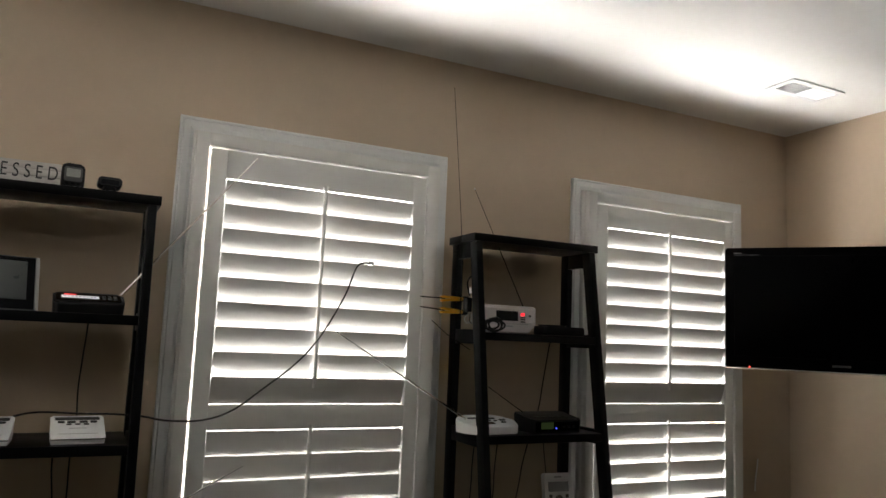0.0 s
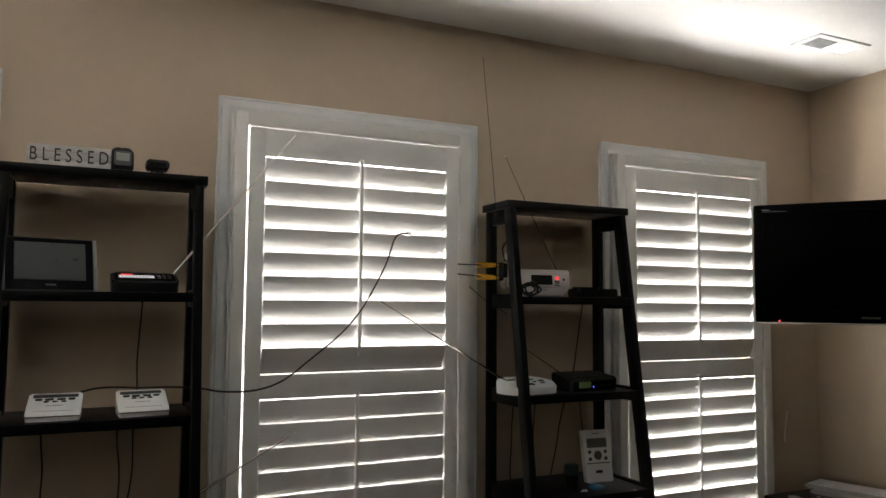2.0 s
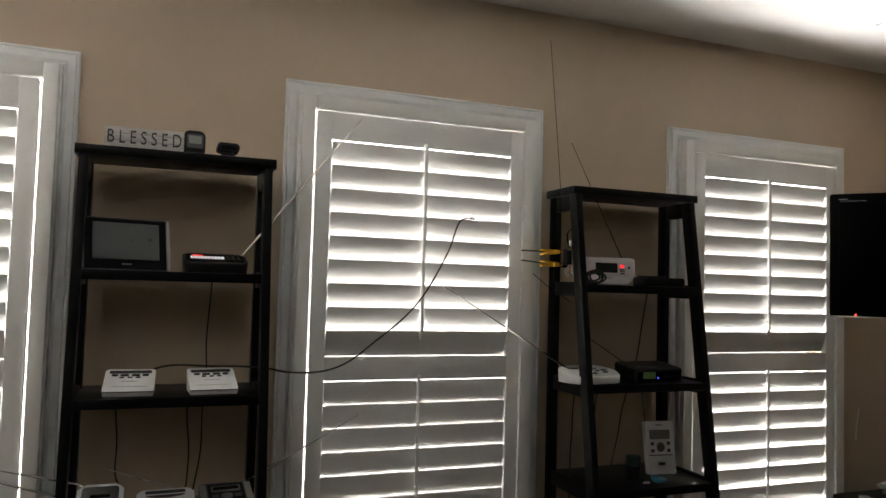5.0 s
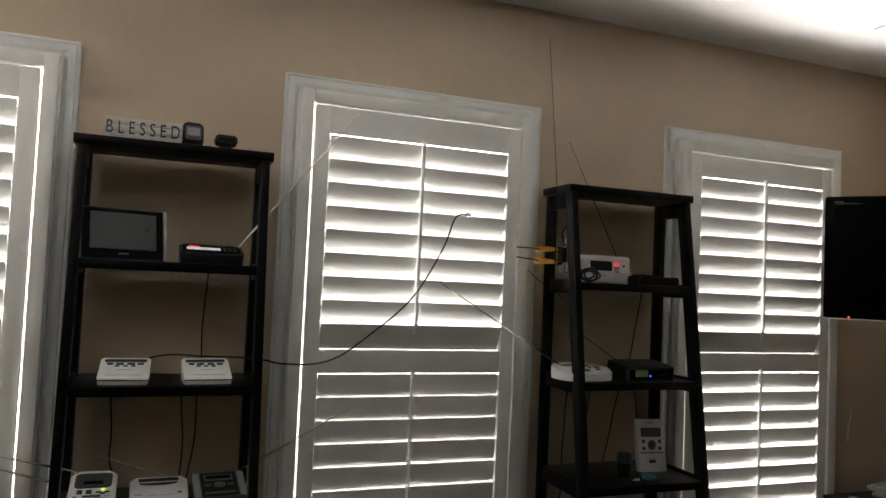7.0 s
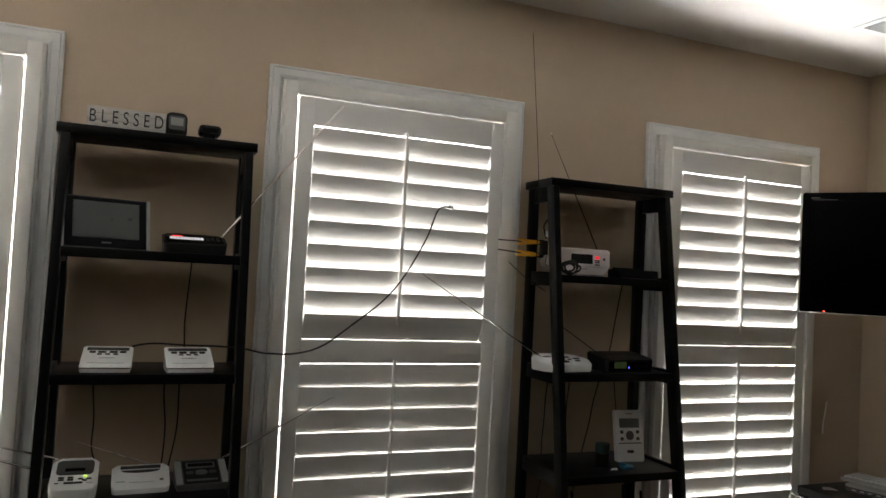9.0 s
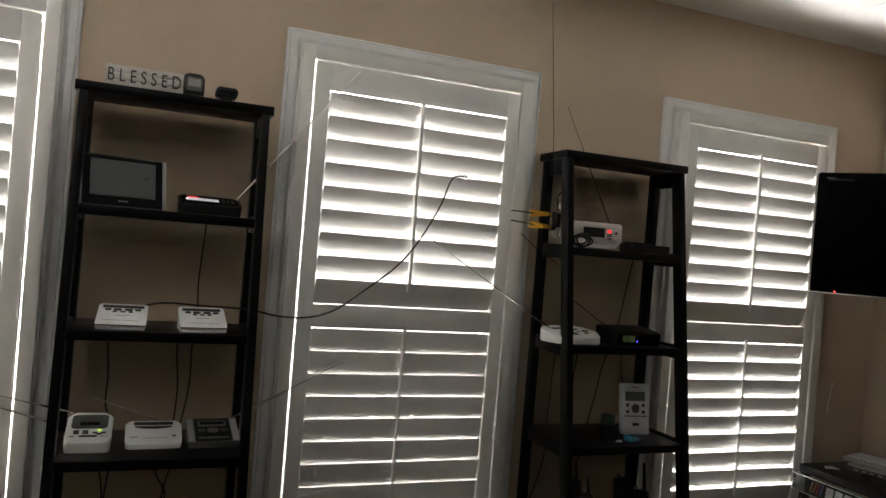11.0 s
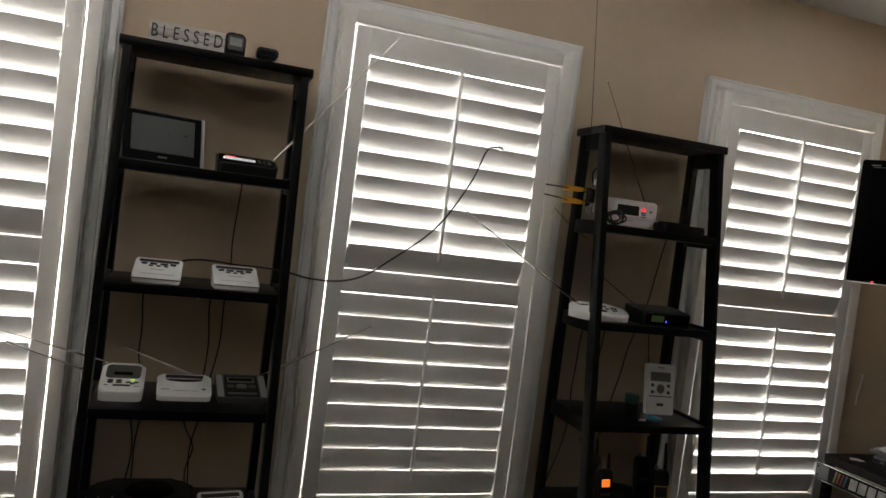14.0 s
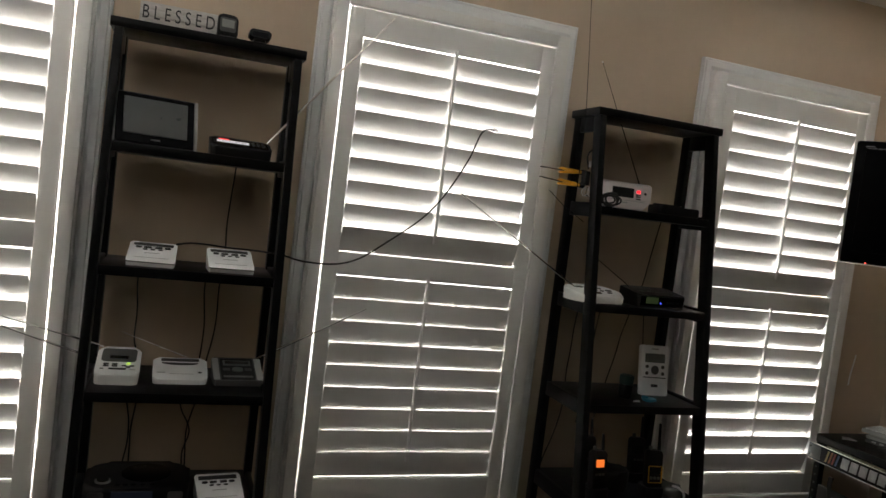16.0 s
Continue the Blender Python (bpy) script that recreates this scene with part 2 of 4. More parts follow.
def window(cx, k):
    """A sash window behind the shutter: frame, meeting rail and two panes."""
    top = tagged(new("window_%d" % k), "white-framed sash window bright with daylight", "window", "windows", "structure")
    y0, y1 = WALL_Y + 0.09, WALL_Y + 0.125
    bm = bmesh.new()
    for lo, hi in (((cx - HALF, y0, OPEN_LO), (cx - HALF + 0.04, y1, OPEN_HI)), ((cx + HALF - 0.04, y0, OPEN_LO), (cx + HALF, y1, OPEN_HI)), ((cx - HALF + 0.04, y0, OPEN_LO), (cx + HALF - 0.04, y1, OPEN_LO + 0.05)), ((cx - HALF + 0.04, y0, OPEN_HI - 0.04), (cx + HALF - 0.04, y1, OPEN_HI)), ((cx - HALF + 0.04, y0, 1.20), (cx + HALF - 0.04, y1, 1.235))):
        add_box(bm, lo, hi, 0.003)
    part("window_frame", bm, WHITE, top)
    for z0, z1 in ((OPEN_LO + 0.05, 1.20), (1.235, OPEN_HI - 0.04)):
        p = boxpart("pane", (cx - HALF + 0.04, y0 + 0.014, z0), (cx + HALF - 0.04, y0 + 0.018, z1), GLASS, top, 0)
        p.visible_shadow = False


def louver_mesh():
    """One louver: a lens-shaped blade, its long edges thin and round."""
    bm = bmesh.new()
    n, wid, th = 10, 0.0885, 0.0105
    out = []
    for s in (1, -1):
        for i in range(n):
            u = math.cos(math.pi * i / n) * s
            out.append((u * wid / 2, s * (0.0016 + (th / 2 - 0.0016) * (1 - u * u))))
    L = OPEN_W - 0.0016
    a, b = [bm.verts.new((-L, u, v)) for u, v in out], [bm.verts.new((L, u, v)) for u, v in out]
    bm.faces.new(a), bm.faces.new(b[::-1])
    for i in range(len(out)):
        j = (i + 1) % len(out)
        bm.faces.new((a[i], b[i], b[j], a[j]))
    bmesh.ops.recalc_face_normals(bm, faces=bm.faces)
    me = bpy.data.meshes.new("louver")
    bm.to_mesh(me)
    bm.free()
    me.materials.append(SLAT)
    me.shade_smooth()
    me.set_sharp_from_angle(angle=radians(50))
    return me


LOUVER = louver_mesh()


def shutter(cx, upper, lower, right_gap, label):
    """A plantation shutter: outer frame, hinged panel of stiles and rails, two banks of louvers, each with its tilt rod.
    upper, lower: degrees by which the louvers lean from the upright, room edge up."""
    top = thing("plantation_shutter", pose(cx, 0, 0), label, "shutter", "plantation shutters")
    bm = bmesh.new()
    o, i, g = 0.410, PANEL_HALF + 0.0075, PANEL_HALF + right_gap
    zo0, zo1, zi0, zi1 = 0.378, 2.082, PANEL_LO - 0.005, PANEL_HI + 0.005
    for lo, hi in (((-o, -0.006, zo0), (-i, 0.043, zo1)), ((g, -0.006, zo0), (o, 0.043, zo1)), ((-i, -0.006, zi1), (g, 0.043, zo1)), ((-i, -0.006, zo0), (g, 0.043, zi0))):
        add_box(bm, lo, hi, 0.003)
    for lo, hi in (((-o - 0.006, 0.018, zo0 - 0.006), (-o + 0.006, 0.043, zo1 + 0.006)), ((o - 0.006, 0.018, zo0 - 0.006), (o + 0.006, 0.043, zo1 + 0.006)), ((-o, 0.018, zo1 - 0.004), (o, 0.043, zo1 + 0.006))):
        add_box(bm, lo, hi, 0.004)
    part("shutter_frame", bm, SHUTTER, top)
    w, op, y0, y1 = PANEL_HALF, OPEN_W, 0.0, 0.028
    left_stile = boxpart("stile", (-w, y0, PANEL_LO), (-op, y1, PANEL_HI), SHUTTER, top, 0.0025)
    stile = boxpart("stile", (op, y0, PANEL_LO), (w - 0.001, y1, PANEL_HI), SHUTTER, top, 0.0025)
    for name, z0, z1 in (("top_rail", 1.946, PANEL_HI), ("middle_rail", 1.188, 1.261), ("bottom_rail", PANEL_LO, 0.508)):
        boxpart(name, (-op, y0 + 0.001, z0), (op, y1 + 0.008, z1), SHUTTER, top, 0.0025)
    for z in (1.86, 1.22, 0.60):
        bm = bmesh.new()
        add_tube(bm, [(w + 0.001, -0.009, z - 0.035), (w + 0.001, -0.009, z + 0.035)], 0.0035)
        part("hinge", bm, SHUTTER, stile)
    # Bead added to catch light, for the pale line of light along the gap.
    bm = bmesh.new()
    add_tube(bm, [(w + 0.0012, -0.0065, PANEL_LO + 0.03), (w + 0.0012, -0.0065, PANEL_HI - 0.03)], 0.0022)
    part("light_line_bead", bm, SHUTTER, stile)
    for z0, z1, lean in ((1.261, 1.946, upper), (0.508, 1.188, lower)):
        n = 9
        reach, rise = 0.0443 * math.sin(radians(lean)), 0.0443 * math.cos(radians(lean))
        pitch, first = (z1 - z0 - 0.0048 - 2 * rise) / (n - 1), z1 - 0.0035 - rise
        for k in range(n):
            ob = new("louver", LOUVER)
            ob.parent = top
            wob = (((k * 7 + int(lean)) % 5) - 2) * 0.25
            ob.matrix_local = pose(0, (y0 + y1) / 2, first - pitch * k, -(90 - lean) + wob, 0, 0)
        bm = bmesh.new()
        yr = (y0 + y1) / 2 - reach - 0.0085
        add_prism(bm, rounded(0.0128, 0.0128, 0.0063), first - pitch * (n - 1) + 0.012, z1 + 0.012, pose(0, yr, 0), 0.003)
        rod = part("tilt_rod", bm, SHUTTER, top)
        for k in range(n):
            bm = bmesh.new()
            zz = first - pitch * k + rise - 0.003
            add_tube(bm, [(0, yr, zz), (0, yr + 0.017, zz - 0.002)], 0.001, 6)
            part("staple", bm, STEEL, rod)
    return top


# The first shutter belongs to the added, unseen window and opens wider for fill.
SHUTTERS = ((-2.66, 40, 40, 0.0075), (-1.18, 22, 18, 0.0075), (0.319, 20.5, 8.0, 0.0025), (1.786, 19, 14.5, 0.0025))
for k, (cx, up, low, gap) in enumerate(SHUTTERS):
    casing(cx)
    window(cx, k + 1)
    shutter(cx, up, low, gap, "white plantation shutter with lower louvers nearly closed" if low < 15 else "white plantation shutter with half-open louvers")


# ---- ladder shelves ----
TIERS = (1.512, 1.187, 0.861, 0.535, 0.21)
TOP_Z, BACK_LEG_Y = 1.841, 0.022


def front_y(z):
    return -0.155 - 0.14 * (1.83 - z)


def ladder_shelf(x0, W):
    """A ladder shelf: upright back legs, front legs that lean out, side rails, a top board and five tiers."""
    top = thing("ladder_shelf", pose(x0, 0, 0), "black painted wooden ladder shelf crowded with radios", "shelf", "ladder shelves")
    t = 0.024
    boxpart("top_board", (-0.004, front_y(TOP_Z) - 0.004, TOP_Z - 0.026), (W + 0.004, BACK_LEG_Y + 0.008, TOP_Z), BLACKWOOD, top, 0.0015)
    for xa in (0.006, W - 0.006 - t):
        bm = bmesh.new()
        add_box(bm, (xa, BACK_LEG_Y - 0.042, 0), (xa + t, BACK_LEG_Y, TOP_Z - 0.026), 0.003)
        part("back_leg", bm, BLACKWOOD, top)
        bm = bmesh.new()
        z1 = TOP_Z - 0.026
        pts = [(front_y(0) + 0.046, 0), (front_y(z1) + 0.050, z1), (front_y(z1) + 0.004, z1), (front_y(0), 0)]
        add_prism(bm, pts, xa, xa + t, Matrix(((0, 0, 1, 0), (1, 0, 0, 0), (0, 1, 0, 0), (0, 0, 0, 1))), 0.003)
        part("front_leg", bm, BLACKWOOD, top)
        for z in (TOP_Z - 0.026,) + TIERS:
            hi = 0.052 if z > 1.6 else 0.048
            za, zb = (z - hi, z) if z > 1.6 else (z - 0.040, z + 0.008)
            bm = bmesh.new()
            add_box(bm, (xa + 0.003, front_y(z) + 0.045, za), (xa + t - 0.003, BACK_LEG_Y - 0.040, zb), 0.002)
            part("side_rail", bm, BLACKWOOD, top)
    for z in TIERS:
        boxpart("tier", (0.006 + t, front_y(z) + 0.004, z - 0.026), (W - 0.006 - t, BACK_LEG_Y - 0.002, z), BLACKWOOD, top, 0.0015)
    return top


AX, BX = -0.702, 0.796
ladder_shelf(AX, 0.512)
ladder_shelf(BX, 0.502)


# ---- television on the east wall ----
def television():
    left, right = Vector((1.867, -0.22, 0)), Vector((2.192, -0.62, 0))
    d = (right - left).normalized()
    m = Matrix.Translation((left.x, left.y, 1.422)) @ Matrix(((d.x, -d.y, 0, 0), (d.y, d.x, 0, 0), (0, 0, 1, 0), (0, 0, 0, 1)))
    W, H = 0.78, 0.458
    top = thing("television", m, "black flat television switched off, on a swivel wall arm", "television")
    bm = bmesh.new()
    add_prism(bm, rounded(W, H, 0.008), -0.045, 0.0, pose(W / 2, 0, H / 2, 90, 0, 0), 0.004)
    part("body", bm, GLOSSBLACK, top)
    boxpart("screen", (0.032, -0.0025, 0.045), (W - 0.032, 0.002, H - 0.032), SCREEN, top, 0.001)
    boxpart("badge", (W / 2 - 0.03, -0.0015, 0.018), (W / 2 + 0.03, 0.001, 0.026), GREYPL, top, 0.0005, "silver maker's badge")
    boxpart("top_print", (0.03, -0.0012, H - 0.022), (0.06, 0.001, H - 0.019), PALEMARK, top, 0)
    boxpart("print_line", (0.035, -0.0012, H - 0.028), (0.12, 0.001, H - 0.0268), PALEMARK, top, 0)
    # Chrome strip added for the white reflection along the lower bezel.
    boxpart("bottom_glint", (0.0, -0.002, -0.003), (W, 0.006, 0.0015), CHROME, top, 0.001, "bright line standing in for a reflection")
    boxpart("led", (0.082, -0.002, 0.004), (0.087, 0.001, 0.009), glowing("red_led", (1, 0.06, 0.04), 6.0), top, 0, "red standby light")
    boxpart("back_cover", (0.12, 0.045, 0.05), (W - 0.12, 0.075, H - 0.05), BLACKPL, top, 0.01)
    arm = boxpart("wall_arm", (W / 2 - 0.02, 0.075, 0.19), (W / 2 + 0.02, 0.56, 0.25), BLACKPL, top, 0.004)
    boxpart("mount_plate", (W / 2 - 0.1, 0.070, 0.12), (W / 2 + 0.1, 0.08, 0.32), BLACKPL, arm, 0.003)
    end = m @ Vector((W / 2, 0.52, 0.22))
    boxpart("wall_plate", (RIGHT_X - 0.04, end.y - 0.08, end.z - 0.12), (RIGHT_X - 0.001, end.y + 0.08, end.z + 0.12), BLACKPL, arm, 0.003, m=m.inverted())
    return top


television()


# ---- helpers for the small things ----
def text_part(words, size, mat, parent, m, depth=0.0006, name="lettering"):
    """Raised letters in Blender's own font, as a mesh."""
    cu = bpy.data.curves.new(name, "FONT")
    cu.body, cu.size, cu.extrude, cu.align_x = words, size, depth, "CENTER"
    tmp = new(name + "_outline", cu)
    me = bpy.data.meshes.new_from_object(tmp)
    bpy.data.objects.remove(tmp)
    me.materials.append(mat) if not me.materials else None
    me.materials[0] = mat
    ob = new(name, me)
    ob.parent, ob.matrix_local = parent, m
    return ob


def wedge(bm, w, d, hf, hb, r, bev):
    """A low case whose lid rises from hf at the front to hb at the back; its front stands at y = 0."""
    low, top = [], []
    for x, y in rounded(w, d, r):
        y += d / 2
        low.append(bm.verts.new((x * 0.97, y, 0)))
        top.append(bm.verts.new((x, y, hf + (hb - hf) * y / d)))
    n = len(low)
    bm.faces.new(low[::-1]), bm.faces.new(top)
    for i in range(n):
        bm.faces.new((low[i], low[(i + 1) % n], top[(i + 1) % n], top[i]))
    rim = [e for i in range(n) for e in top[i].link_edges if e.other_vert(top[i]) is top[(i + 1) % n]]
    bmesh.ops.bevel(bm, geom=rim, offset=bev, segments=3, profile=0.5, affect="EDGES")


def lid(d, hf, hb):
    """The frame of a wedge's lid: x to the right, y up the slope, z out of it, from the middle of its front edge."""
    up = Vector((0, d, hb - hf)).normalized()
    n = Vector((1, 0, 0)).cross(up)
    return Matrix(((1, up.x, n.x, 0), (0, up.y, n.y, 0), (0, up.z, n.z, hf), (0, 0, 0, 1)))


def on_face(name, m, u0, u1, v0, v1, mat, parent, lift=0.0012, r=0.0015, label=""):
    """A small plate, key or window let into the face with the frame m."""
    bm = bmesh.new()
    r = min(r, (u1 - u0) * 0.49, (v1 - v0) * 0.49)
    add_prism(bm, rounded(u1 - u0, v1 - v0, r, 4), -0.002, lift, m @ pose((u0 + u1) / 2, (v0 + v1) / 2, 0), min(lift * 0.5, 0.0006), 1)
    return part(name, bm, mat, parent, label)


def case(name, x, y, z, yaw, w, d, hf, hb, mat, label, category, group="", r=0.012, bev=0.005):
    top = thing(name, pose(x, y, z, 0, 0, yaw), label, category, group)
    bm = bmesh.new()
    wedge(bm, w, d, hf, hb, r, bev)
    part("case", bm, mat, top)
    for sx in (-1, 1):
        for sy in (0.2, 0.8):
            bm = bmesh.new()
            add_tube(bm, [(sx * w * 0.36, d * sy, -0.0005), (sx * w * 0.36, d * sy, 0.001)], 0.005)
            part("foot", bm, BLACKPL, top)
    return top


GREEN_LED = glowing("green_led", (0.55, 1.0, 0.1), 2.2)
BLUE_LED = glowing("blue_led", (0.05, 0.08, 1.0), 4.0)
RED_LED = glowing("red_light", (1.0, 0.03, 0.04), 2.2)
LIT = glowing("lit_display", (0.95, 0.93, 0.95), 0.55)
LIT_RED = glowing("lit_red_display", (1.0, 0.05, 0.05), 1.0)
LIT_ORANGE = glowing("lit_orange_display", (1.0, 0.2, 0.03), 1.0)
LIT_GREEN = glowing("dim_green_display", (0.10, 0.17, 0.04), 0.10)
PALELCD = material("pale_lcd", (0.30, 0.31, 0.29), 0.25, mottle=0.08, scale=30)
# Base colour raised to grey, which paints the room's reflection into the dark screen.
OFFSCREEN = material("switched_off_screen", (0.080, 0.088, 0.088), 0.3, mottle=0.02, scale=4)
CHARCOAL = material("charcoal_plastic", (0.004, 0.0045, 0.0055), 0.5, mottle=0.05, scale=6, spec=0.1)
ROSE = material("pinkish_white_plastic", (0.68, 0.62, 0.62), 0.42, mottle=0.04, scale=18)
TEAL = material("teal_plastic", (0.015, 0.05, 0.045), 0.4, mottle=0.1, scale=18)
DULL = material("dull_grey_print", (0.13, 0.135, 0.13), 0.45, mottle=0.12, scale=30)
BADGE = material("worn_silver_print", (0.60, 0.60, 0.60), 0.4, metal=0.4, mottle=0.25, scale=40)
BLUEPL = material("blue_plastic", (0.03, 0.22, 0.36), 0.4, mottle=0.15, scale=30)
WHITEWASH = material("whitewashed_board", (0.52, 0.50, 0.475), 0.7, mottle=0.32, scale=14, bump=0.5, bump_scale=80, grain=(0.3, 1, 1.6), per_object=0.08)


def antenna(parent, a, b, r=0.0022, label=""):
    """A telescopic rod: four sections that grow thinner, and a tip."""
    a, b = Vector(a), Vector(b)
    bm = bmesh.new()
    for i in range(4):
        k = r * (1.25 - 0.2 * i)
        add_tube(bm, [a.lerp(b, i / 4), a.lerp(b, (i + 1) / 4)], k, 8)
    add_tube(bm, [a.lerp(b, 0.992), b], r * 0.9, 8)
    return part("antenna", bm, ROD, parent, label)


def cord(pts, r=0.0022, mat=None, label="thin black cord hanging behind the shelf"):
    pts = [Vector(q) for q in pts]
    if len(pts) > 3 and abs(pts[0].z - pts[-1].z) > 0.15 and abs(pts[0].x - pts[-1].x) < 0.3:
        fine = smooth_path(pts, 3)
        pts = [q + Vector((0.006 * noise.noise(q * 9 + Vector((3, 0, 7))), 0, 0)) for q in fine]
    ob = tubepart("cord", pts, r, mat or CORD)
    return tagged(ob, label, "cord", "cords")


# ---- on the shelf between the first two windows ----
def word_sign():
    top = thing("word_sign", pose(-0.538, -0.138, TOP_Z + 0.0005, -4, 0, 0), "whitewashed wooden block sign lettered in dark capitals", "sign")
    for k in range(3):
        boxpart("plank", (-0.1, 0, 0.0195 * k), (0.1, 0.016, 0.0195 * k + 0.0183), WHITEWASH, top, 0.0012)
    text_part("B L E S S E D", 0.052, MARK, top, pose(0, -0.0008, 0.0125, 90, 0, 0) @ Matrix.Diagonal((0.68, 1, 1, 1)))
    return top


word_sign()


def pager():
    top = thing("desk_clock", pose(-0.408, -0.128, TOP_Z + 0.0005, -8, 0, 6), "small black digital clock with a grey screen", "clock")
    bm = bmesh.new()
    add_prism(bm, rounded(0.056, 0.068, 0.012), -0.022, 0, pose(0, 0, 0.034, 90, 0, 0), 0.004)
    part("case", bm, BLACKPL, top)
    m = pose(0, 0, 0, 90, 0, 0)
    on_face("bezel", m, -0.022, 0.022, 0.018, 0.058, GREYPL, top, 0.001, 0.006)
    on_face("screen", m, -0.017, 0.017, 0.030, 0.053, PALELCD, top, 0.0018, 0.002, "grey liquid crystal screen")
    for u in (-0.014, 0, 0.014):
        on_face("button", m, u - 0.004, u + 0.004, 0.009, 0.014, CHARCOAL, top, 0.002, 0.002)


pager()


def small_scanner():
    top = thing("card_reader", pose(-0.318, -0.135, TOP_Z + 0.0005, 0, 0, 4), "small black plastic box on a foot", "gadget")
    bm = bmesh.new()
    add_prism(bm, rounded(0.034, 0.026, 0.006), 0, 0.014, pose(0, 0.018, 0), 0.002)
    part("foot", bm, BLACKPL, top)
    bm = bmesh.new()
    add_prism(bm, rounded(0.060, 0.024, 0.007), -0.036, 0, pose(0, 0, 0.028, 80, 0, 0), 0.004)
    part("head", bm, BLACKPL, top)
    on_face("face", pose(0, 0.0, 0.026, 84, 0, 0), -0.022, 0.022, -0.007, 0.007, CHARCOAL, top, 0.001, 0.003)


small_scanner()


def photo_frame():
    top = thing("photo_frame", pose(-0.567, -0.150, TIERS[0] + 0.001, -14, 0, 15) @ Matrix.Diagonal((1.05, 1, 1.04, 1)), "black digital photo frame with silver sides, its screen off", "photo frame")
    m = pose(0, 0, 0.069, 90, 0, 0)
    bm = bmesh.new()
    add_prism(bm, rounded(0.206, 0.137, 0.004), -0.030, 0, m, 0.002)
    part("body", bm, GREYPL, top)
    for sx in (-1, 1):
        boxpart("side_bar", (sx * 0.1035 - 0.0042, -0.003, 0.001), (sx * 0.1035 + 0.0042, 0.028, 0.137), SILVER, top, 0.001, "silver side bar")
    on_face("bezel", m, -0.098, 0.098, -0.066, 0.066, CHARCOAL, top, 0.002, 0.003)
    on_face("screen", m, -0.080, 0.080, -0.042, 0.055, OFFSCREEN, top, 0.0045, 0.001, "switched-off screen with a painted grey reflection")
    on_face("badge", m, -0.012, 0.012, -0.056, -0.052, DULL, top, 0.0036, 0.001)
    boxpart("stand", (-0.02, 0.024, 0.004), (0.02, 0.072, 0.018), BLACKPL, top, 0.003)


photo_frame()


def black_receiver():
    d, hf, hb = 0.085, 0.026, 0.056
    top = case("weather_radio", -0.338, -0.165, TIERS[0], 4, 0.172, d, hf, hb, BLACKPL, "black weather radio with a lit display and raised antenna", "radio", "weather radios", 0.016, 0.006)
    m = lid(d, hf, hb)
    on_face("bezel", m, -0.078, 0.078, 0.020, 0.078, GLOSSBLACK, top, 0.001, 0.006)
    on_face("display", m, -0.066, 0.024, 0.038, 0.058, LIT, top, 0.0018, 0.001, "lit white display strip")
    on_face("alert_display", m, -0.060, -0.030, 0.062, 0.071, LIT_RED, top, 0.0018, 0.001, "lit red display strip")
    for i in range(9):
        on_face("print", m, -0.060 + i * 0.009, -0.055 + i * 0.009, 0.0455, 0.0505, GREYLCD, top, 0.0022, 0.0005)
    for u in (0.036, 0.050, 0.064):
        for v in (0.036, 0.048, 0.060):
            on_face("button", m, u - 0.005, u + 0.005, v - 0.003, v + 0.003, GREYPL, top, 0.0025, 0.002)
    antenna(top, (0.080, 0.075, 0.055), (0.434, 0.100, 0.500), 0.0031)


black_receiver()


def white_alert_box(x, y, yaw, z, label, w=0.125):
    d, hf, hb = 0.104, 0.014, 0.058
    top = case("weather_radio", x, y, z, yaw, w, d, hf, hb, WHITEPL, label, "radio", "weather radios", 0.006, 0.004)
    m = lid(d, hf, hb)
    on_face("seam", m, -w * 0.5 - 0.0004, w * 0.5 + 0.0004, -0.004, -0.0015, GREYPL, top, -0.0005, 0.001)
    on_face("display", m, -w * 0.42, w * 0.42, 0.090, 0.105, MARK, top, 0.0008, 0.002, "dark display strip")
    for k, u in enumerate((-0.038, -0.014, 0.014, 0.038)):
        wide = 0.010 if k in (1, 2) else 0.008
        on_face("button", m, u - wide, u + wide, 0.076, 0.084, MARK, top, 0.0022, 0.003)
    for u in (-0.020, 0.0, 0.020):
        on_face("button", m, u - 0.006, u + 0.006, 0.066, 0.071, MARK, top, 0.0018, 0.002)
    on_face("print", m, -0.020, 0.020, 0.048, 0.051, PALEMARK, top, 0.0005, 0.0005)
    on_face("groove", m, -w * 0.36, w * 0.36, 0.022, 0.0235, SILVER, top, 0.0005, 0.0005)
    return top


white_alert_box(-0.548, -0.205, -2, TIERS[1], "white plastic weather radio with a dark display strip")
white_alert_box(-0.334, -0.205, 4, TIERS[1], "white plastic weather radio with a dark display strip")
white_alert_box(-0.298, -0.262, 8, TIERS[3], "white plastic weather radio beside a black boombox", w=0.128)


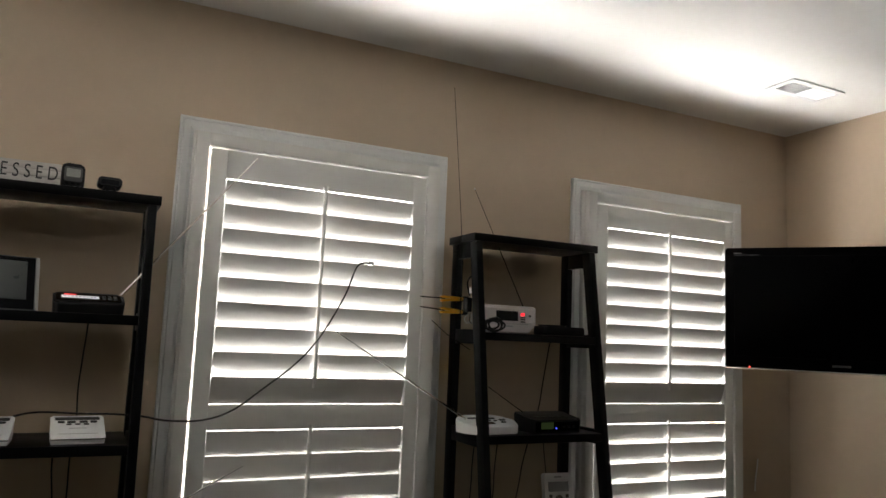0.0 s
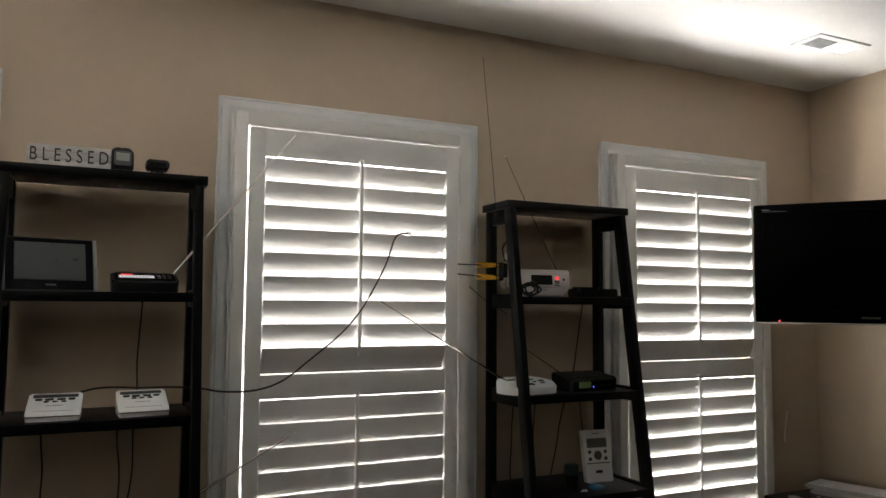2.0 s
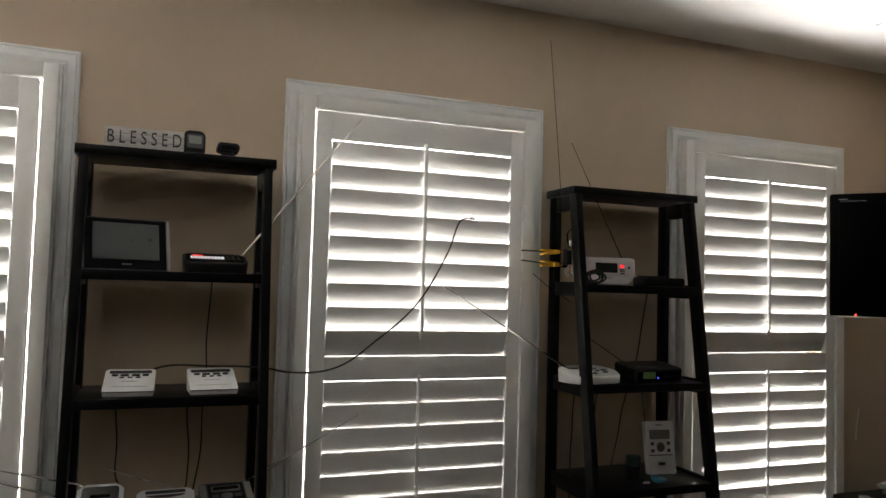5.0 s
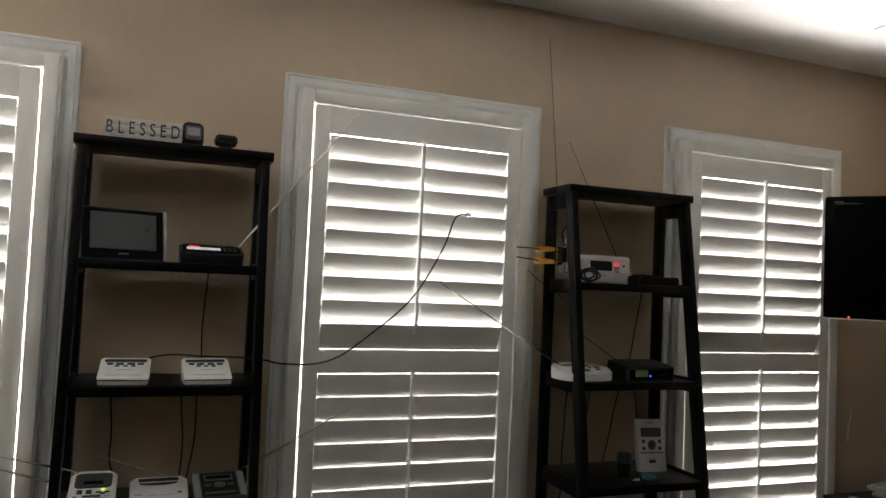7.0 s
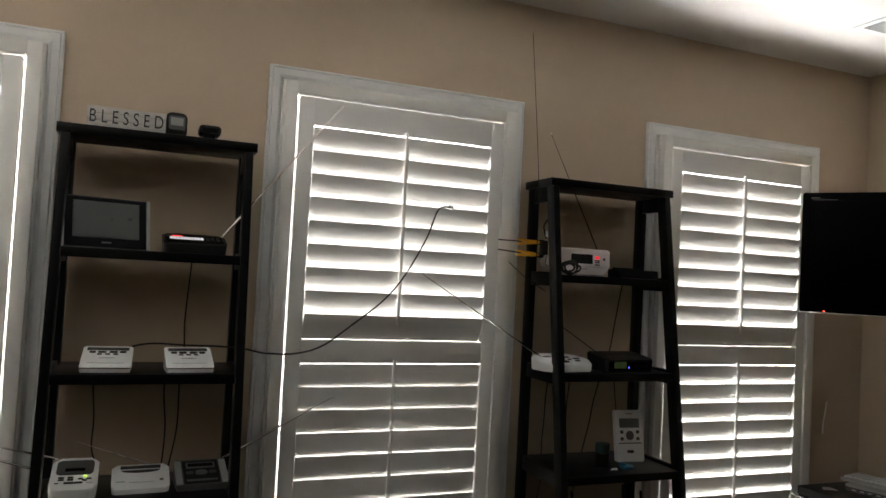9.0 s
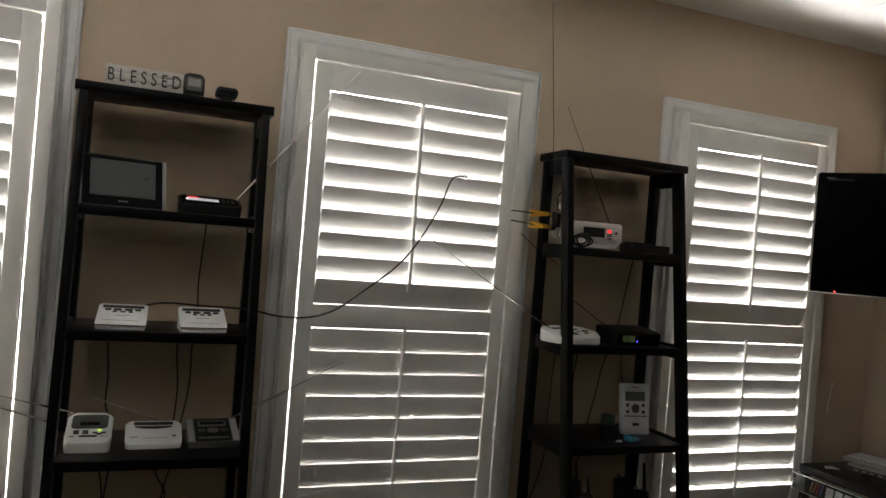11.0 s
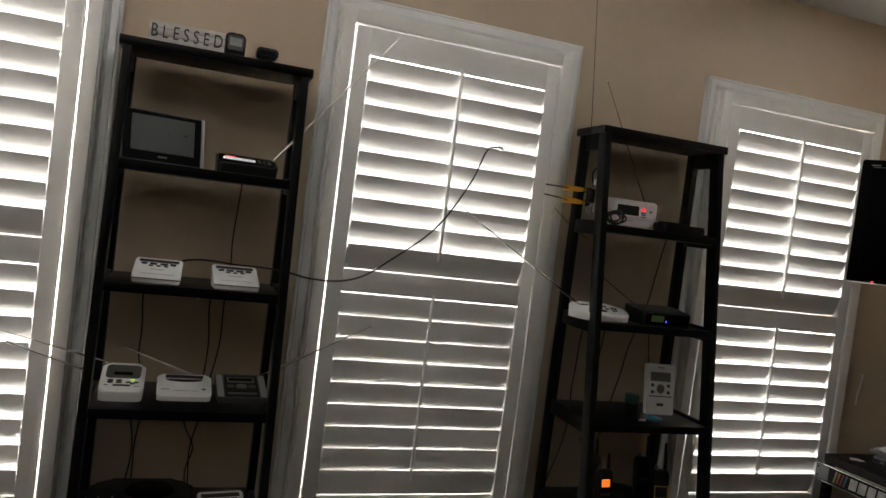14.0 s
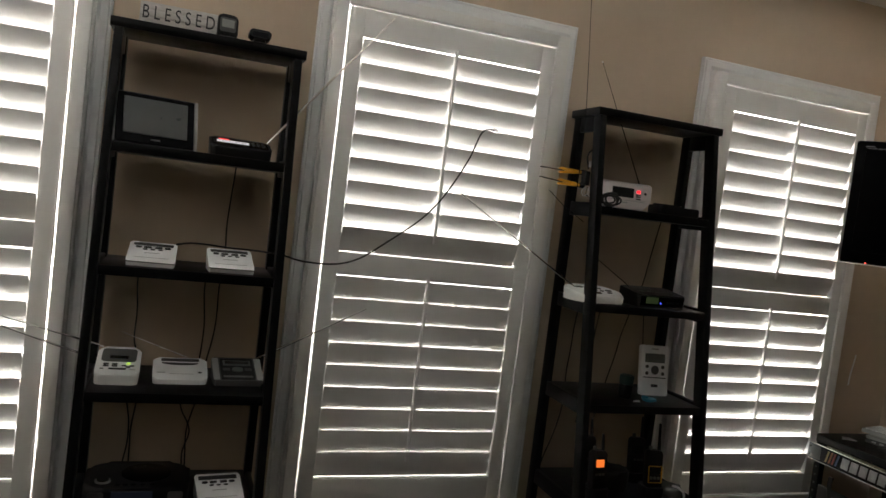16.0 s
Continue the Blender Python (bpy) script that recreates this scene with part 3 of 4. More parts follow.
def base_radio():
    d, hf, hb = 0.125, 0.027, 0.077
    top = case("weather_radio", -0.605, -0.212, TIERS[2], 0, 0.113, d, hf, hb, WHITEPL, "white weather radio with a grey screen and green light", "radio", "weather radios", 0.020, 0.007)
    m = lid(d, hf, hb)
    on_face("screen_surround", m, -0.045, 0.045, 0.062, 0.124, GREYPL, top, 0.001, 0.012, "grey screen surround")
    on_face("screen", m, -0.024, 0.024, 0.076, 0.090, DARKLCD, top, 0.0018, 0.001, "dark screen")
    for u in (-0.030, -0.008):
        for v in (0.042, 0.051):
            on_face("button", m, u - 0.0075, u + 0.0075, v - 0.003, v + 0.003, MARK, top, 0.002, 0.003)
    for u, v in ((0.016, 0.044), (0.036, 0.044), (0.026, 0.038)):
        on_face("button", m, u - 0.006, u + 0.006, v - 0.0025, v + 0.0025, MARK, top, 0.002, 0.002)
    on_face("green_light", m, 0.022, 0.031, 0.050, 0.058, GREEN_LED, top, 0.002, 0.003, "lit green lamp")
    on_face("bar_button", m, -0.022, 0.022, 0.026, 0.032, MARK, top, 0.002, 0.002)
    on_face("print", m, -0.044, -0.034, 0.027, 0.031, MARK, top, 0.0005, 0.001)
    on_face("print", m, 0.030, 0.046, 0.026, 0.029, PALEMARK, top, 0.0005, 0.001)
    antenna(top, (-0.045, 0.118, 0.078), (-0.330, 0.100, 0.160), 0.0025)


base_radio()


def slot_radio():
    d, hf, hb = 0.110, 0.013, 0.050
    top = case("weather_radio", -0.440, -0.186, TIERS[2], 2, 0.148, d, hf, hb, WHITEPL, "white weather radio with a dark slot and curved buttons", "radio", "weather radios", 0.016, 0.006)
    m = lid(d, hf, hb)
    on_face("display", m, -0.052, 0.052, 0.095, 0.110, MARK, top, 0.0008, 0.003, "dark display slot")
    bm = bmesh.new()
    arc = [(0.050 * math.cos(radians(a)), 0.088 + 0.012 * math.sin(radians(a))) for a in range(180, 361, 12)]
    add_prism(bm, arc, -0.001, 0.0015, m, 0.0004, 1)
    part("key_panel", bm, MARK, top, "dark curved key panel")
    for u in (-0.028, 0.0, 0.028):
        on_face("button", m, u - 0.009, u + 0.009, 0.081, 0.086, GREYPL, top, 0.0028, 0.002)
    on_face("groove", m, -0.030, 0.036, 0.030, 0.0315, SILVER, top, 0.0006, 0.0006)
    on_face("badge", m, -0.062, -0.040, 0.034, 0.039, PALEMARK, top, 0.0006, 0.001)
    on_face("badge", m, 0.048, 0.058, 0.036, 0.043, MARK, top, 0.0006, 0.001)
    antenna(top, (0.020, 0.108, 0.052), (-0.165, 0.120, 0.118), 0.0020)


slot_radio()


def dark_radio():
    d, hf, hb = 0.110, 0.016, 0.057
    top = case("weather_radio", -0.280, -0.186, TIERS[2], 4, 0.142, d, hf, hb, GREYPL, "dark grey weather radio with silver side bars", "radio", "weather radios", 0.008, 0.005)
    m = lid(d, hf, hb)
    for sx in (-1, 1):
        on_face("side_bar", m, sx * 0.061 - 0.009, sx * 0.061 + 0.009, 0.004, 0.112, SILVER, top, 0.002, 0.003, "silver side bar")
    on_face("face_plate", m, -0.048, 0.048, 0.006, 0.110, BLACKPL, top, 0.001, 0.004)
    on_face("screen_surround", m, -0.040, 0.040, 0.074, 0.102, DULL, top, 0.0015, 0.002)
    on_face("screen", m, -0.034, 0.034, 0.082, 0.096, DARKLCD, top, 0.0025, 0.001, "dark screen")
    on_face("wheel", m, -0.016, 0.016, 0.042, 0.064, DULL, top, 0.004, 0.011, "round grey key")
    for sx in (-1, 1):
        on_face("button", m, sx * 0.031 - 0.010, sx * 0.031 + 0.010, 0.048, 0.062, GREYPL, top, 0.002, 0.003)
    on_face("strip", m, -0.042, 0.042, 0.016, 0.025, DULL, top, 0.0015, 0.001)
    antenna(top, (0.060, 0.100, 0.057), (0.400, 0.130, 0.226), 0.0032)


dark_radio()
rod = tubepart("whip_antenna", [(-0.700, -0.135, 0.924), (-0.90, -0.135, 0.992)], 0.0030, ROD, smooth=False)
tagged(rod, "thin chrome rod that rests against the black shelf", "antenna")


def boombox():
    top = thing("boombox", pose(-0.524, -0.165, TIERS[3], 0, 0, 0), "black plastic boombox with a silver knob and dark display", "radio")
    bm = bmesh.new()
    add_prism(bm, rounded(0.272, 0.20, 0.055, 8), 0.0, 0.060, Matrix(), 0.014, 3)
    part("body", bm, BLACKPL, top)
    m = pose(0, 0, 0.060)
    bm = bmesh.new()
    add_tube(bm, [(-0.088, -0.05, 0.059), (-0.088, -0.05, 0.065)], 0.020, 20)
    ring = part("knob", bm, SILVER, top, "silver-rimmed volume knob")
    bm = bmesh.new()
    add_tube(bm, [(-0.088, -0.05, 0.065), (-0.088, -0.05, 0.068)], 0.0155, 20)
    part("knob_cap", bm, BLACKPL, ring)
    bm = bmesh.new()
    add_prism(bm, rounded(0.13, 0.13, 0.064, 8), -0.002, 0.003, pose(0.02, 0.01, 0.060), 0.002)
    part("disc_lid", bm, GLOSSBLACK, top)
    for u in (-0.05, -0.03, -0.01, 0.015, 0.04):
        on_face("button", m, u - 0.007, u + 0.007, -0.079, -0.071, CHARCOAL, top, 0.003, 0.003)
    f = pose(0, -0.1, 0.030, 90, 0, 0)
    on_face("display", f, -0.062, 0.042, 0.0, 0.022, glowing("dim_blue_display", (0.02, 0.025, 0.04), 0.15), top, 0.0015, 0.002, "dim blue display")
    for sx in (-1, 1):
        on_face("grille", f, sx * 0.10 - 0.02, sx * 0.10 + 0.02, -0.026, 0.020, GREYPL, top, 0.001, 0.006)


boombox()


# ---- on the shelf between the last two windows ----
def desk_weather_radio():
    place = pose(0.974, -0.098, TIERS[0] + 0.0005, -6, 0, -4) @ Matrix.Diagonal((1.09, 1, 0.95, 1))
    top = thing("weather_radio", place, "pinkish white weather radio with a glowing red light", "radio", "weather radios")
    out = [(-0.099, 0.050), (-0.094, 0.098), (-0.086, 0.103), (0.090, 0.103), (0.099, 0.096), (0.098, 0.036), (0.070, 0.003), (-0.055, 0.003), (-0.090, 0.030)]
    bm = bmesh.new()
    add_prism(bm, out, -0.052, 0.0, pose(0, 0, 0, 90, 0, 0), 0.005, 3)
    part("case", bm, ROSE, top)
    m = pose(0, 0, 0, 90, 0, 0)
    on_face("front_plate", m, -0.084, 0.088, 0.040, 0.092, ROSE, top, 0.0015, 0.006)
    on_face("screen", m, -0.046, 0.032, 0.046, 0.082, DARKLCD, top, 0.0025, 0.002, "dark screen")
    on_face("red_light", m, 0.042, 0.056, 0.066, 0.076, RED_LED, top, 0.003, 0.003, "glowing red alert light")
    for v in (0.044, 0.053, 0.060):
        on_face("button", m, 0.040, 0.058, v - 0.0025, v + 0.0025, GREYPL, top, 0.003, 0.002)
    on_face("button", m, 0.070, 0.079, 0.062, 0.071, GREYPL, top, 0.003, 0.004)
    on_face("badge", m, -0.012, 0.012, 0.024, 0.029, PALEMARK, top, 0.0012, 0.001)
    on_face("groove", m, -0.070, 0.070, 0.0345, 0.036, SILVER, top, 0.0008, 0.0005)
    foot, end = place.inverted() @ Vector((1.064, -0.050, 1.598)), place.inverted() @ Vector((0.865, -0.010, 2.022))
    rod = antenna(top, foot, end, 0.0014, "thin dark antenna")
    rod.data.materials[0] = BLACKPL
    bm = bmesh.new()
    bmesh.ops.create_icosphere(bm, subdivisions=2, radius=0.0026, matrix=Matrix.Translation(end))
    part("tip", bm, WHITEPL, rod, "pale bead tip")


desk_weather_radio()
pts = []
for a in range(0, 46):
    k = a * 0.62
    pts.append((0.868 + 0.030 * math.cos(k) + 0.010 * math.sin(k * 0.31), -0.170 + 0.014 * math.sin(k * 0.23), TIERS[0] + 0.026 + (0.018 + 0.005 * math.sin(k * 0.4)) * math.sin(k)))
cord(pts, 0.0033, label="coiled black power cord heaped beside a radio")
bm = bmesh.new()
add_prism(bm, rounded(0.165, 0.085, 0.012), 0, 0.030, pose(1.155, -0.135, TIERS[0] + 0.0005, 0, 0, -3), 0.008, 3)
add_prism(bm, rounded(0.10, 0.04, 0.010), 0.028, 0.036, pose(1.125, -0.135, TIERS[0] + 0.0005, 0, 0, -3), 0.004, 2)
tagged(part("power_supply", bm, BLACKPL), "flat black plastic box lying on the shelf", "gadget")


def spring_clamp(z, turn):
    top = thing("spring_clamp", pose(0.809, -0.062, z, 0, turn, 184) @ Matrix.Diagonal((1.22, 1.25, 1.12, 1)), "yellow and black spring clamp gripping the shelf's side", "clamp", "spring clamps")
    for s in (-1, 1):
        bm = bmesh.new()
        side = [(0.0, 0.0005), (0.026, 0.001), (0.044, 0.0005), (0.058, 0.0012), (0.070, 0.003), (0.074, 0.008), (0.068, 0.012), (0.052, 0.010), (0.030, 0.009), (0.006, 0.006)]
        add_prism(bm, side, -0.007, 0.007, Matrix(((1, 0, 0, 0), (0, 0, 1, 0), (0, s * 0.8, 0, 0), (0, 0, 0, 1))), 0.0015)
        part("jaw_handle", bm, YELLOW, top)
    bm = bmesh.new()
    add_tube(bm, [(0.030, -0.010, 0), (0.030, 0.010, 0)], 0.007, 12)
    part("spring", bm, YELLOW, top)
    boxpart("jaw_pad", (-0.012, -0.008, -0.008), (0.004, 0.008, 0.008), BLACKPL, top, 0.002)
    tubepart("rod", [(0.060, 0, 0.001), (0.136, 0, 0.004)], 0.0019, BLACKPL, top, "thin dark rod", smooth=False)


spring_clamp(1.622, 2)
spring_clamp(1.577, -2)
tip = tagged(tubepart("whip_antenna", [(0.792, -0.075, 1.56), (0.786, -0.085, 1.74), (0.772, -0.092, 1.90), (0.728, -0.092, 2.345)], 0.0016, BLACKPL, r_end=0.0009), "tall thin black whip antenna clamped to the shelf", "antenna")
holder = thing("antenna_mount", pose(0.811, -0.090, 1.60), "black antenna mount with white cables at the shelf's side", "antenna")
bm = bmesh.new()
add_prism(bm, rounded(0.022, 0.030, 0.006), -0.022, 0.026, Matrix(), 0.003)
part("block", bm, BLACKPL, holder)
tubepart("coax_loop", [(0.0, -0.012, 0.034), (-0.012, -0.016, 0.075), (0.002, -0.018, 0.098), (0.014, -0.014, 0.075), (0.012, -0.012, 0.030)], 0.0028, CORD, holder)
boxpart("connector", (-0.005, -0.026, 0.040), (0.005, -0.016, 0.060), WHITEPL, holder, 0.002, "white cable plug")
for k in range(6):
    tubepart("wire", [(-0.004 + 0.004 * k, -0.014, -0.028), (-0.022 + 0.01 * k, -0.022, -0.046 - 0.004 * k), (-0.010 + 0.014 * k, -0.020, -0.060), (0.008 + 0.004 * k, -0.014, -0.050)], 0.0011, (WHITEPL, STEEL, CORD)[k % 3], holder, "thin pale wire")


def flat_radio():
    top = case("weather_radio", 0.882, -0.205, TIERS[1], 6, 0.212, 0.135, 0.024, 0.048, WHITEPL, "low rounded white radio with a long chrome antenna", "radio", "weather radios", 0.055, 0.008)
    m = lid(0.135, 0.024, 0.048)
    for u, v, a, b in ((-0.045, 0.095, 0.016, 0.004), (-0.010, 0.098, 0.012, 0.004), (0.030, 0.088, 0.012, 0.005), (-0.030, 0.070, 0.010, 0.003), (0.005, 0.066, 0.008, 0.003), (0.028, 0.062, 0.008, 0.003), (0.062, 0.070, 0.012, 0.006), (0.050, 0.045, 0.010, 0.004)):
        on_face("button", m, u - a, u + a, v - b, v + b, GREYPL, top, 0.003, 0.003)
    on_face("screen", m, -0.050, 0.010, 0.030, 0.052, DARKLCD, top, 0.001, 0.003)
    antenna(top, (-0.092, 0.060, 0.044), (-0.560, 0.055, 0.305), 0.0029)


flat_radio()


def alarm_receiver():
    d, hf, hb = 0.120, 0.044, 0.060
    top = case("weather_radio", 1.110, -0.205, TIERS[1], 3, 0.206, d, hf, hb, BLACKPL, "black radio with a dim green display and blue light", "radio", "weather radios", 0.012, 0.006)
    f = pose(0, 0, 0, 90, 0, 0)
    on_face("front_plate", f, -0.092, 0.092, 0.006, 0.038, GLOSSBLACK, top, 0.001, 0.004)
    on_face("display", f, -0.070, -0.018, 0.014, 0.036, LIT_GREEN, top, 0.0018, 0.002, "dim green display")
    on_face("blue_light", f, -0.010, -0.005, 0.014, 0.019, BLUE_LED, top, 0.0022, 0.002, "bright blue lamp")
    for u in (0.025, 0.045, 0.065):
        on_face("button", f, u - 0.007, u + 0.007, 0.016, 0.024, CHARCOAL, top, 0.002, 0.002)
    m = lid(d, hf, hb)
    for u in (-0.06, -0.03, 0.0, 0.03, 0.06):
        on_face("key", m, u - 0.011, u + 0.011, 0.030, 0.048, GREYPL, top, 0.002, 0.003)
    tubepart("antenna", [(-0.070, 0.105, 0.058), (-0.185, 0.150, 0.140)], 0.0016, BLACKPL, top, smooth=False)


alarm_receiver()


def wall_monitor():
    top = thing("weather_monitor", pose(1.175, -0.145, TIERS[2] + 0.001, -11, 0, -6) @ Matrix.Diagonal((0.88, 1, 1, 1)), "white upright weather monitor with a grey screen and keys", "weather monitor")
    m = pose(0, 0, 0, 90, 0, 0)
    bm = bmesh.new()
    add_prism(bm, rounded(0.122, 0.180, 0.006), -0.022, 0, pose(0, 0, 0.09, 90, 0, 0), 0.003)
    part("case", bm, WHITEPL, top)
    on_face("screen", m, -0.045, 0.045, 0.118, 0.150, GREYLCD, top, 0.001, 0.002, "grey liquid crystal screen")
    on_face("badge", m, -0.016, 0.016, 0.164, 0.169, SILVER, top, 0.0006, 0.001)
    on_face("wheel", m, -0.017, 0.017, 0.075, 0.107, GREYPL, top, 0.003, 0.016, "round grey key")
    for sx in (-1, 1):
        for v in (0.079, 0.103):
            on_face("button", m, sx * 0.036 - 0.007, sx * 0.036 + 0.007, v - 0.006, v + 0.006, GREYPL, top, 0.002, 0.005)
    on_face("groove", m, -0.052, 0.052, 0.0625, 0.066, GREYPL, top, 0.0006, 0.001)
    on_face("badge", m, -0.015, 0.015, 0.030, 0.040, MARK, top, 0.0006, 0.002)
    boxpart("stand", (-0.03, 0.020, 0.004), (0.03, 0.060, 0.016), WHITEPL, top, 0.003)


wall_monitor()


def small_jar():
    top = thing("jar", pose(1.030, -0.175, TIERS[2]), "small dark teal plastic jar with a black lid", "jar")
    bm = bmesh.new()
    add_prism(bm, rounded(0.044, 0.044, 0.018), 0, 0.048, Matrix(), 0.004)
    part("body", bm, BLACKPL, top)
    bm = bmesh.new()
    add_prism(bm, rounded(0.047, 0.047, 0.020), 0.048, 0.080, Matrix(), 0.004)
    part("lid", bm, TEAL, top)


small_jar()
bm = bmesh.new()
add_prism(bm, rounded(0.055, 0.030, 0.008), 0, 0.009, pose(1.105, -0.215, TIERS[2] + 0.0005, 4, 3, 20), 0.003)
add_prism(bm, rounded(0.022, 0.022, 0.009), 0.004, 0.016, pose(1.092, -0.207, TIERS[2] + 0.0005, 0, 3, 20), 0.003)
tagged(part("key_fob", bm, BLUEPL), "small blue plastic fob lying on the shelf", "fob")
bm = bmesh.new()
add_prism(bm, [(-0.02, -0.004), (0.006, -0.012), (0.02, 0.004), (0.004, 0.010)], 0, 0.003, pose(1.045, -0.225, TIERS[2] + 0.0005, 0, 0, 10), 0.001)
tagged(part("paper_scrap", bm, WHITEPL), "small crumpled white paper scrap on the shelf", "paper")


def two_way_radio(x, y, yaw, kind, reach=0.215):
    labels = {"orange": "black two-way radio with a glowing orange screen", "yellow": "black two-way radio with a yellow-framed face", "plain": "plain black two-way radio standing in its charger"}
    top = thing("two_way_radio", pose(x, y, TIERS[3] + 0.0005, 0, 0, yaw), labels[kind], "radio", "two-way radios")
    bm = bmesh.new()
    add_prism(bm, rounded(0.075, 0.070, 0.016), 0, 0.036, pose(0, 0.022, 0), 0.006)
    part("charger", bm, BLACKPL, top)
    m = pose(0, 0, 0.036, 82, 0, 0)
    bm = bmesh.new()
    add_prism(bm, rounded(0.056, 0.135, 0.012), -0.030, 0, m @ pose(0, 0.0575, 0), 0.004)
    part("body", bm, BLACKPL, top)
    if kind == "yellow":
        bm = bmesh.new()
        for u0, u1, v0, v1 in ((-0.026, -0.0235, 0.014, 0.072), (0.0235, 0.026, 0.014, 0.072), (-0.0235, 0.0235, 0.0695, 0.072), (-0.0235, 0.0235, 0.014, 0.0165)):
            add_box(bm, (u0, v0, -0.001), (u1, v1, 0.003), 0.001, m)
        part("face_ring", bm, YELLOW, top, "yellow face frame")
        on_face("screen", m, -0.018, 0.018, 0.046, 0.066, DARKLCD, top, 0.0015, 0.003)
        for u in (-0.014, 0, 0.014):
            on_face("button", m, u - 0.005, u + 0.005, 0.026, 0.036, DULL, top, 0.002, 0.003)
    else:
        on_face("screen", m, -0.016, 0.016, 0.070, 0.095, LIT_ORANGE if kind == "orange" else DARKLCD, top, 0.0015, 0.001, "glowing orange screen" if kind == "orange" else "")
        for u in (-0.014, 0, 0.014):
            on_face("button", m, u - 0.005, u + 0.005, 0.042, 0.050, GREYPL, top, 0.002, 0.003)
    tubepart("antenna", [m @ Vector((0.018, 0.12, -0.014)), m @ Vector((0.018, 0.165, -0.014)), m @ Vector((0.018, reach, -0.014))], 0.0062, BLACKPL, top, smooth=False, r_end=0.0042)
    bm = bmesh.new()
    a, b = m @ Vector((-0.014, 0.122, -0.014)), m @ Vector((-0.014, 0.138, -0.014))
    add_tube(bm, [a, b], 0.006, 10)
    part("knob", bm, GREYPL, top)


two_way_radio(0.918, -0.265, 4, "orange", 0.178)
two_way_radio(0.966, -0.120, 10, "plain", 0.185)
two_way_radio(1.140, -0.262, -6, "yellow")
two_way_radio(1.162, -0.130, -4, "plain", 0.20)
bm = bmesh.new()
add_prism(bm, rounded(0.085, 0.09, 0.04, 8), 0, 0.034, pose(1.222, -0.240, TIERS[3] + 0.0005), 0.015, 4)
tagged(part("power_adapter", bm, GREYPL), "rounded grey plastic dock on the black shelf", "gadget")
cord([(1.196, -0.285, TIERS[3] + 0.050), (1.215, -0.292, TIERS[3] + 0.046), (1.237, -0.296, TIERS[3] + 0.030), (1.248, -0.292, TIERS[3] + 0.004)], 0.0042, WHITEPL, "thick white cord arching over a grey dock")
bm = bmesh.new()
add_prism(bm, rounded(0.10, 0.10, 0.03, 6), 0, 0.070, pose(1.030, -0.165, TIERS[3] + 0.0005, 0, 0, 12), 0.014, 3)
tagged(part("speaker_box", bm, BLACKPL), "small rounded black speaker between the radios", "speaker")

# ---- cords ----
whip = tagged(tubepart("whip_antenna", [(0.820, -0.100, 1.452), (0.733, -0.100, 1.500), (0.671, -0.100, 1.5465)], 0.0013, BLACKPL, smooth=False), "short dark rod with a pale tip beside the shelf", "antenna")
bm = bmesh.new()
bmesh.ops.create_icosphere(bm, subdivisions=2, radius=0.0035, matrix=Matrix.Translation((0.671, -0.100, 1.5465)))
part("tip", bm, WHITEPL, whip, "pale bead tip")
cord([(0.470, -0.045, 1.717), (0.445, -0.05, 1.716), (0.421, -0.05, 1.696), (0.389, -0.05, 1.606), (0.317, -0.055, 1.478), (0.246, -0.055, 1.393), (0.143, -0.06, 1.311), (0.061, -0.06, 1.251), (-0.02, -0.06, 1.225), (-0.115, -0.06, 1.225), (-0.177, -0.06, 1.237), (-0.252, -0.06, 1.244), (-0.338, -0.05, 1.245), (-0.45, -0.05, 1.248), (-0.54, -0.085, 1.225)], 0.0028, label="black wire strung from the shutter to the shelf")
bm = bmesh.new()
add_prism(bm, rounded(0.020, 0.012, 0.004), -0.003, 0.003, pose(0.474, -0.043, 1.718, 70, 8, 0), 0.001)
tagged(part("tape_tab", bm, WHITEPL), "small white tape tab holding a wire to the louver", "tape")
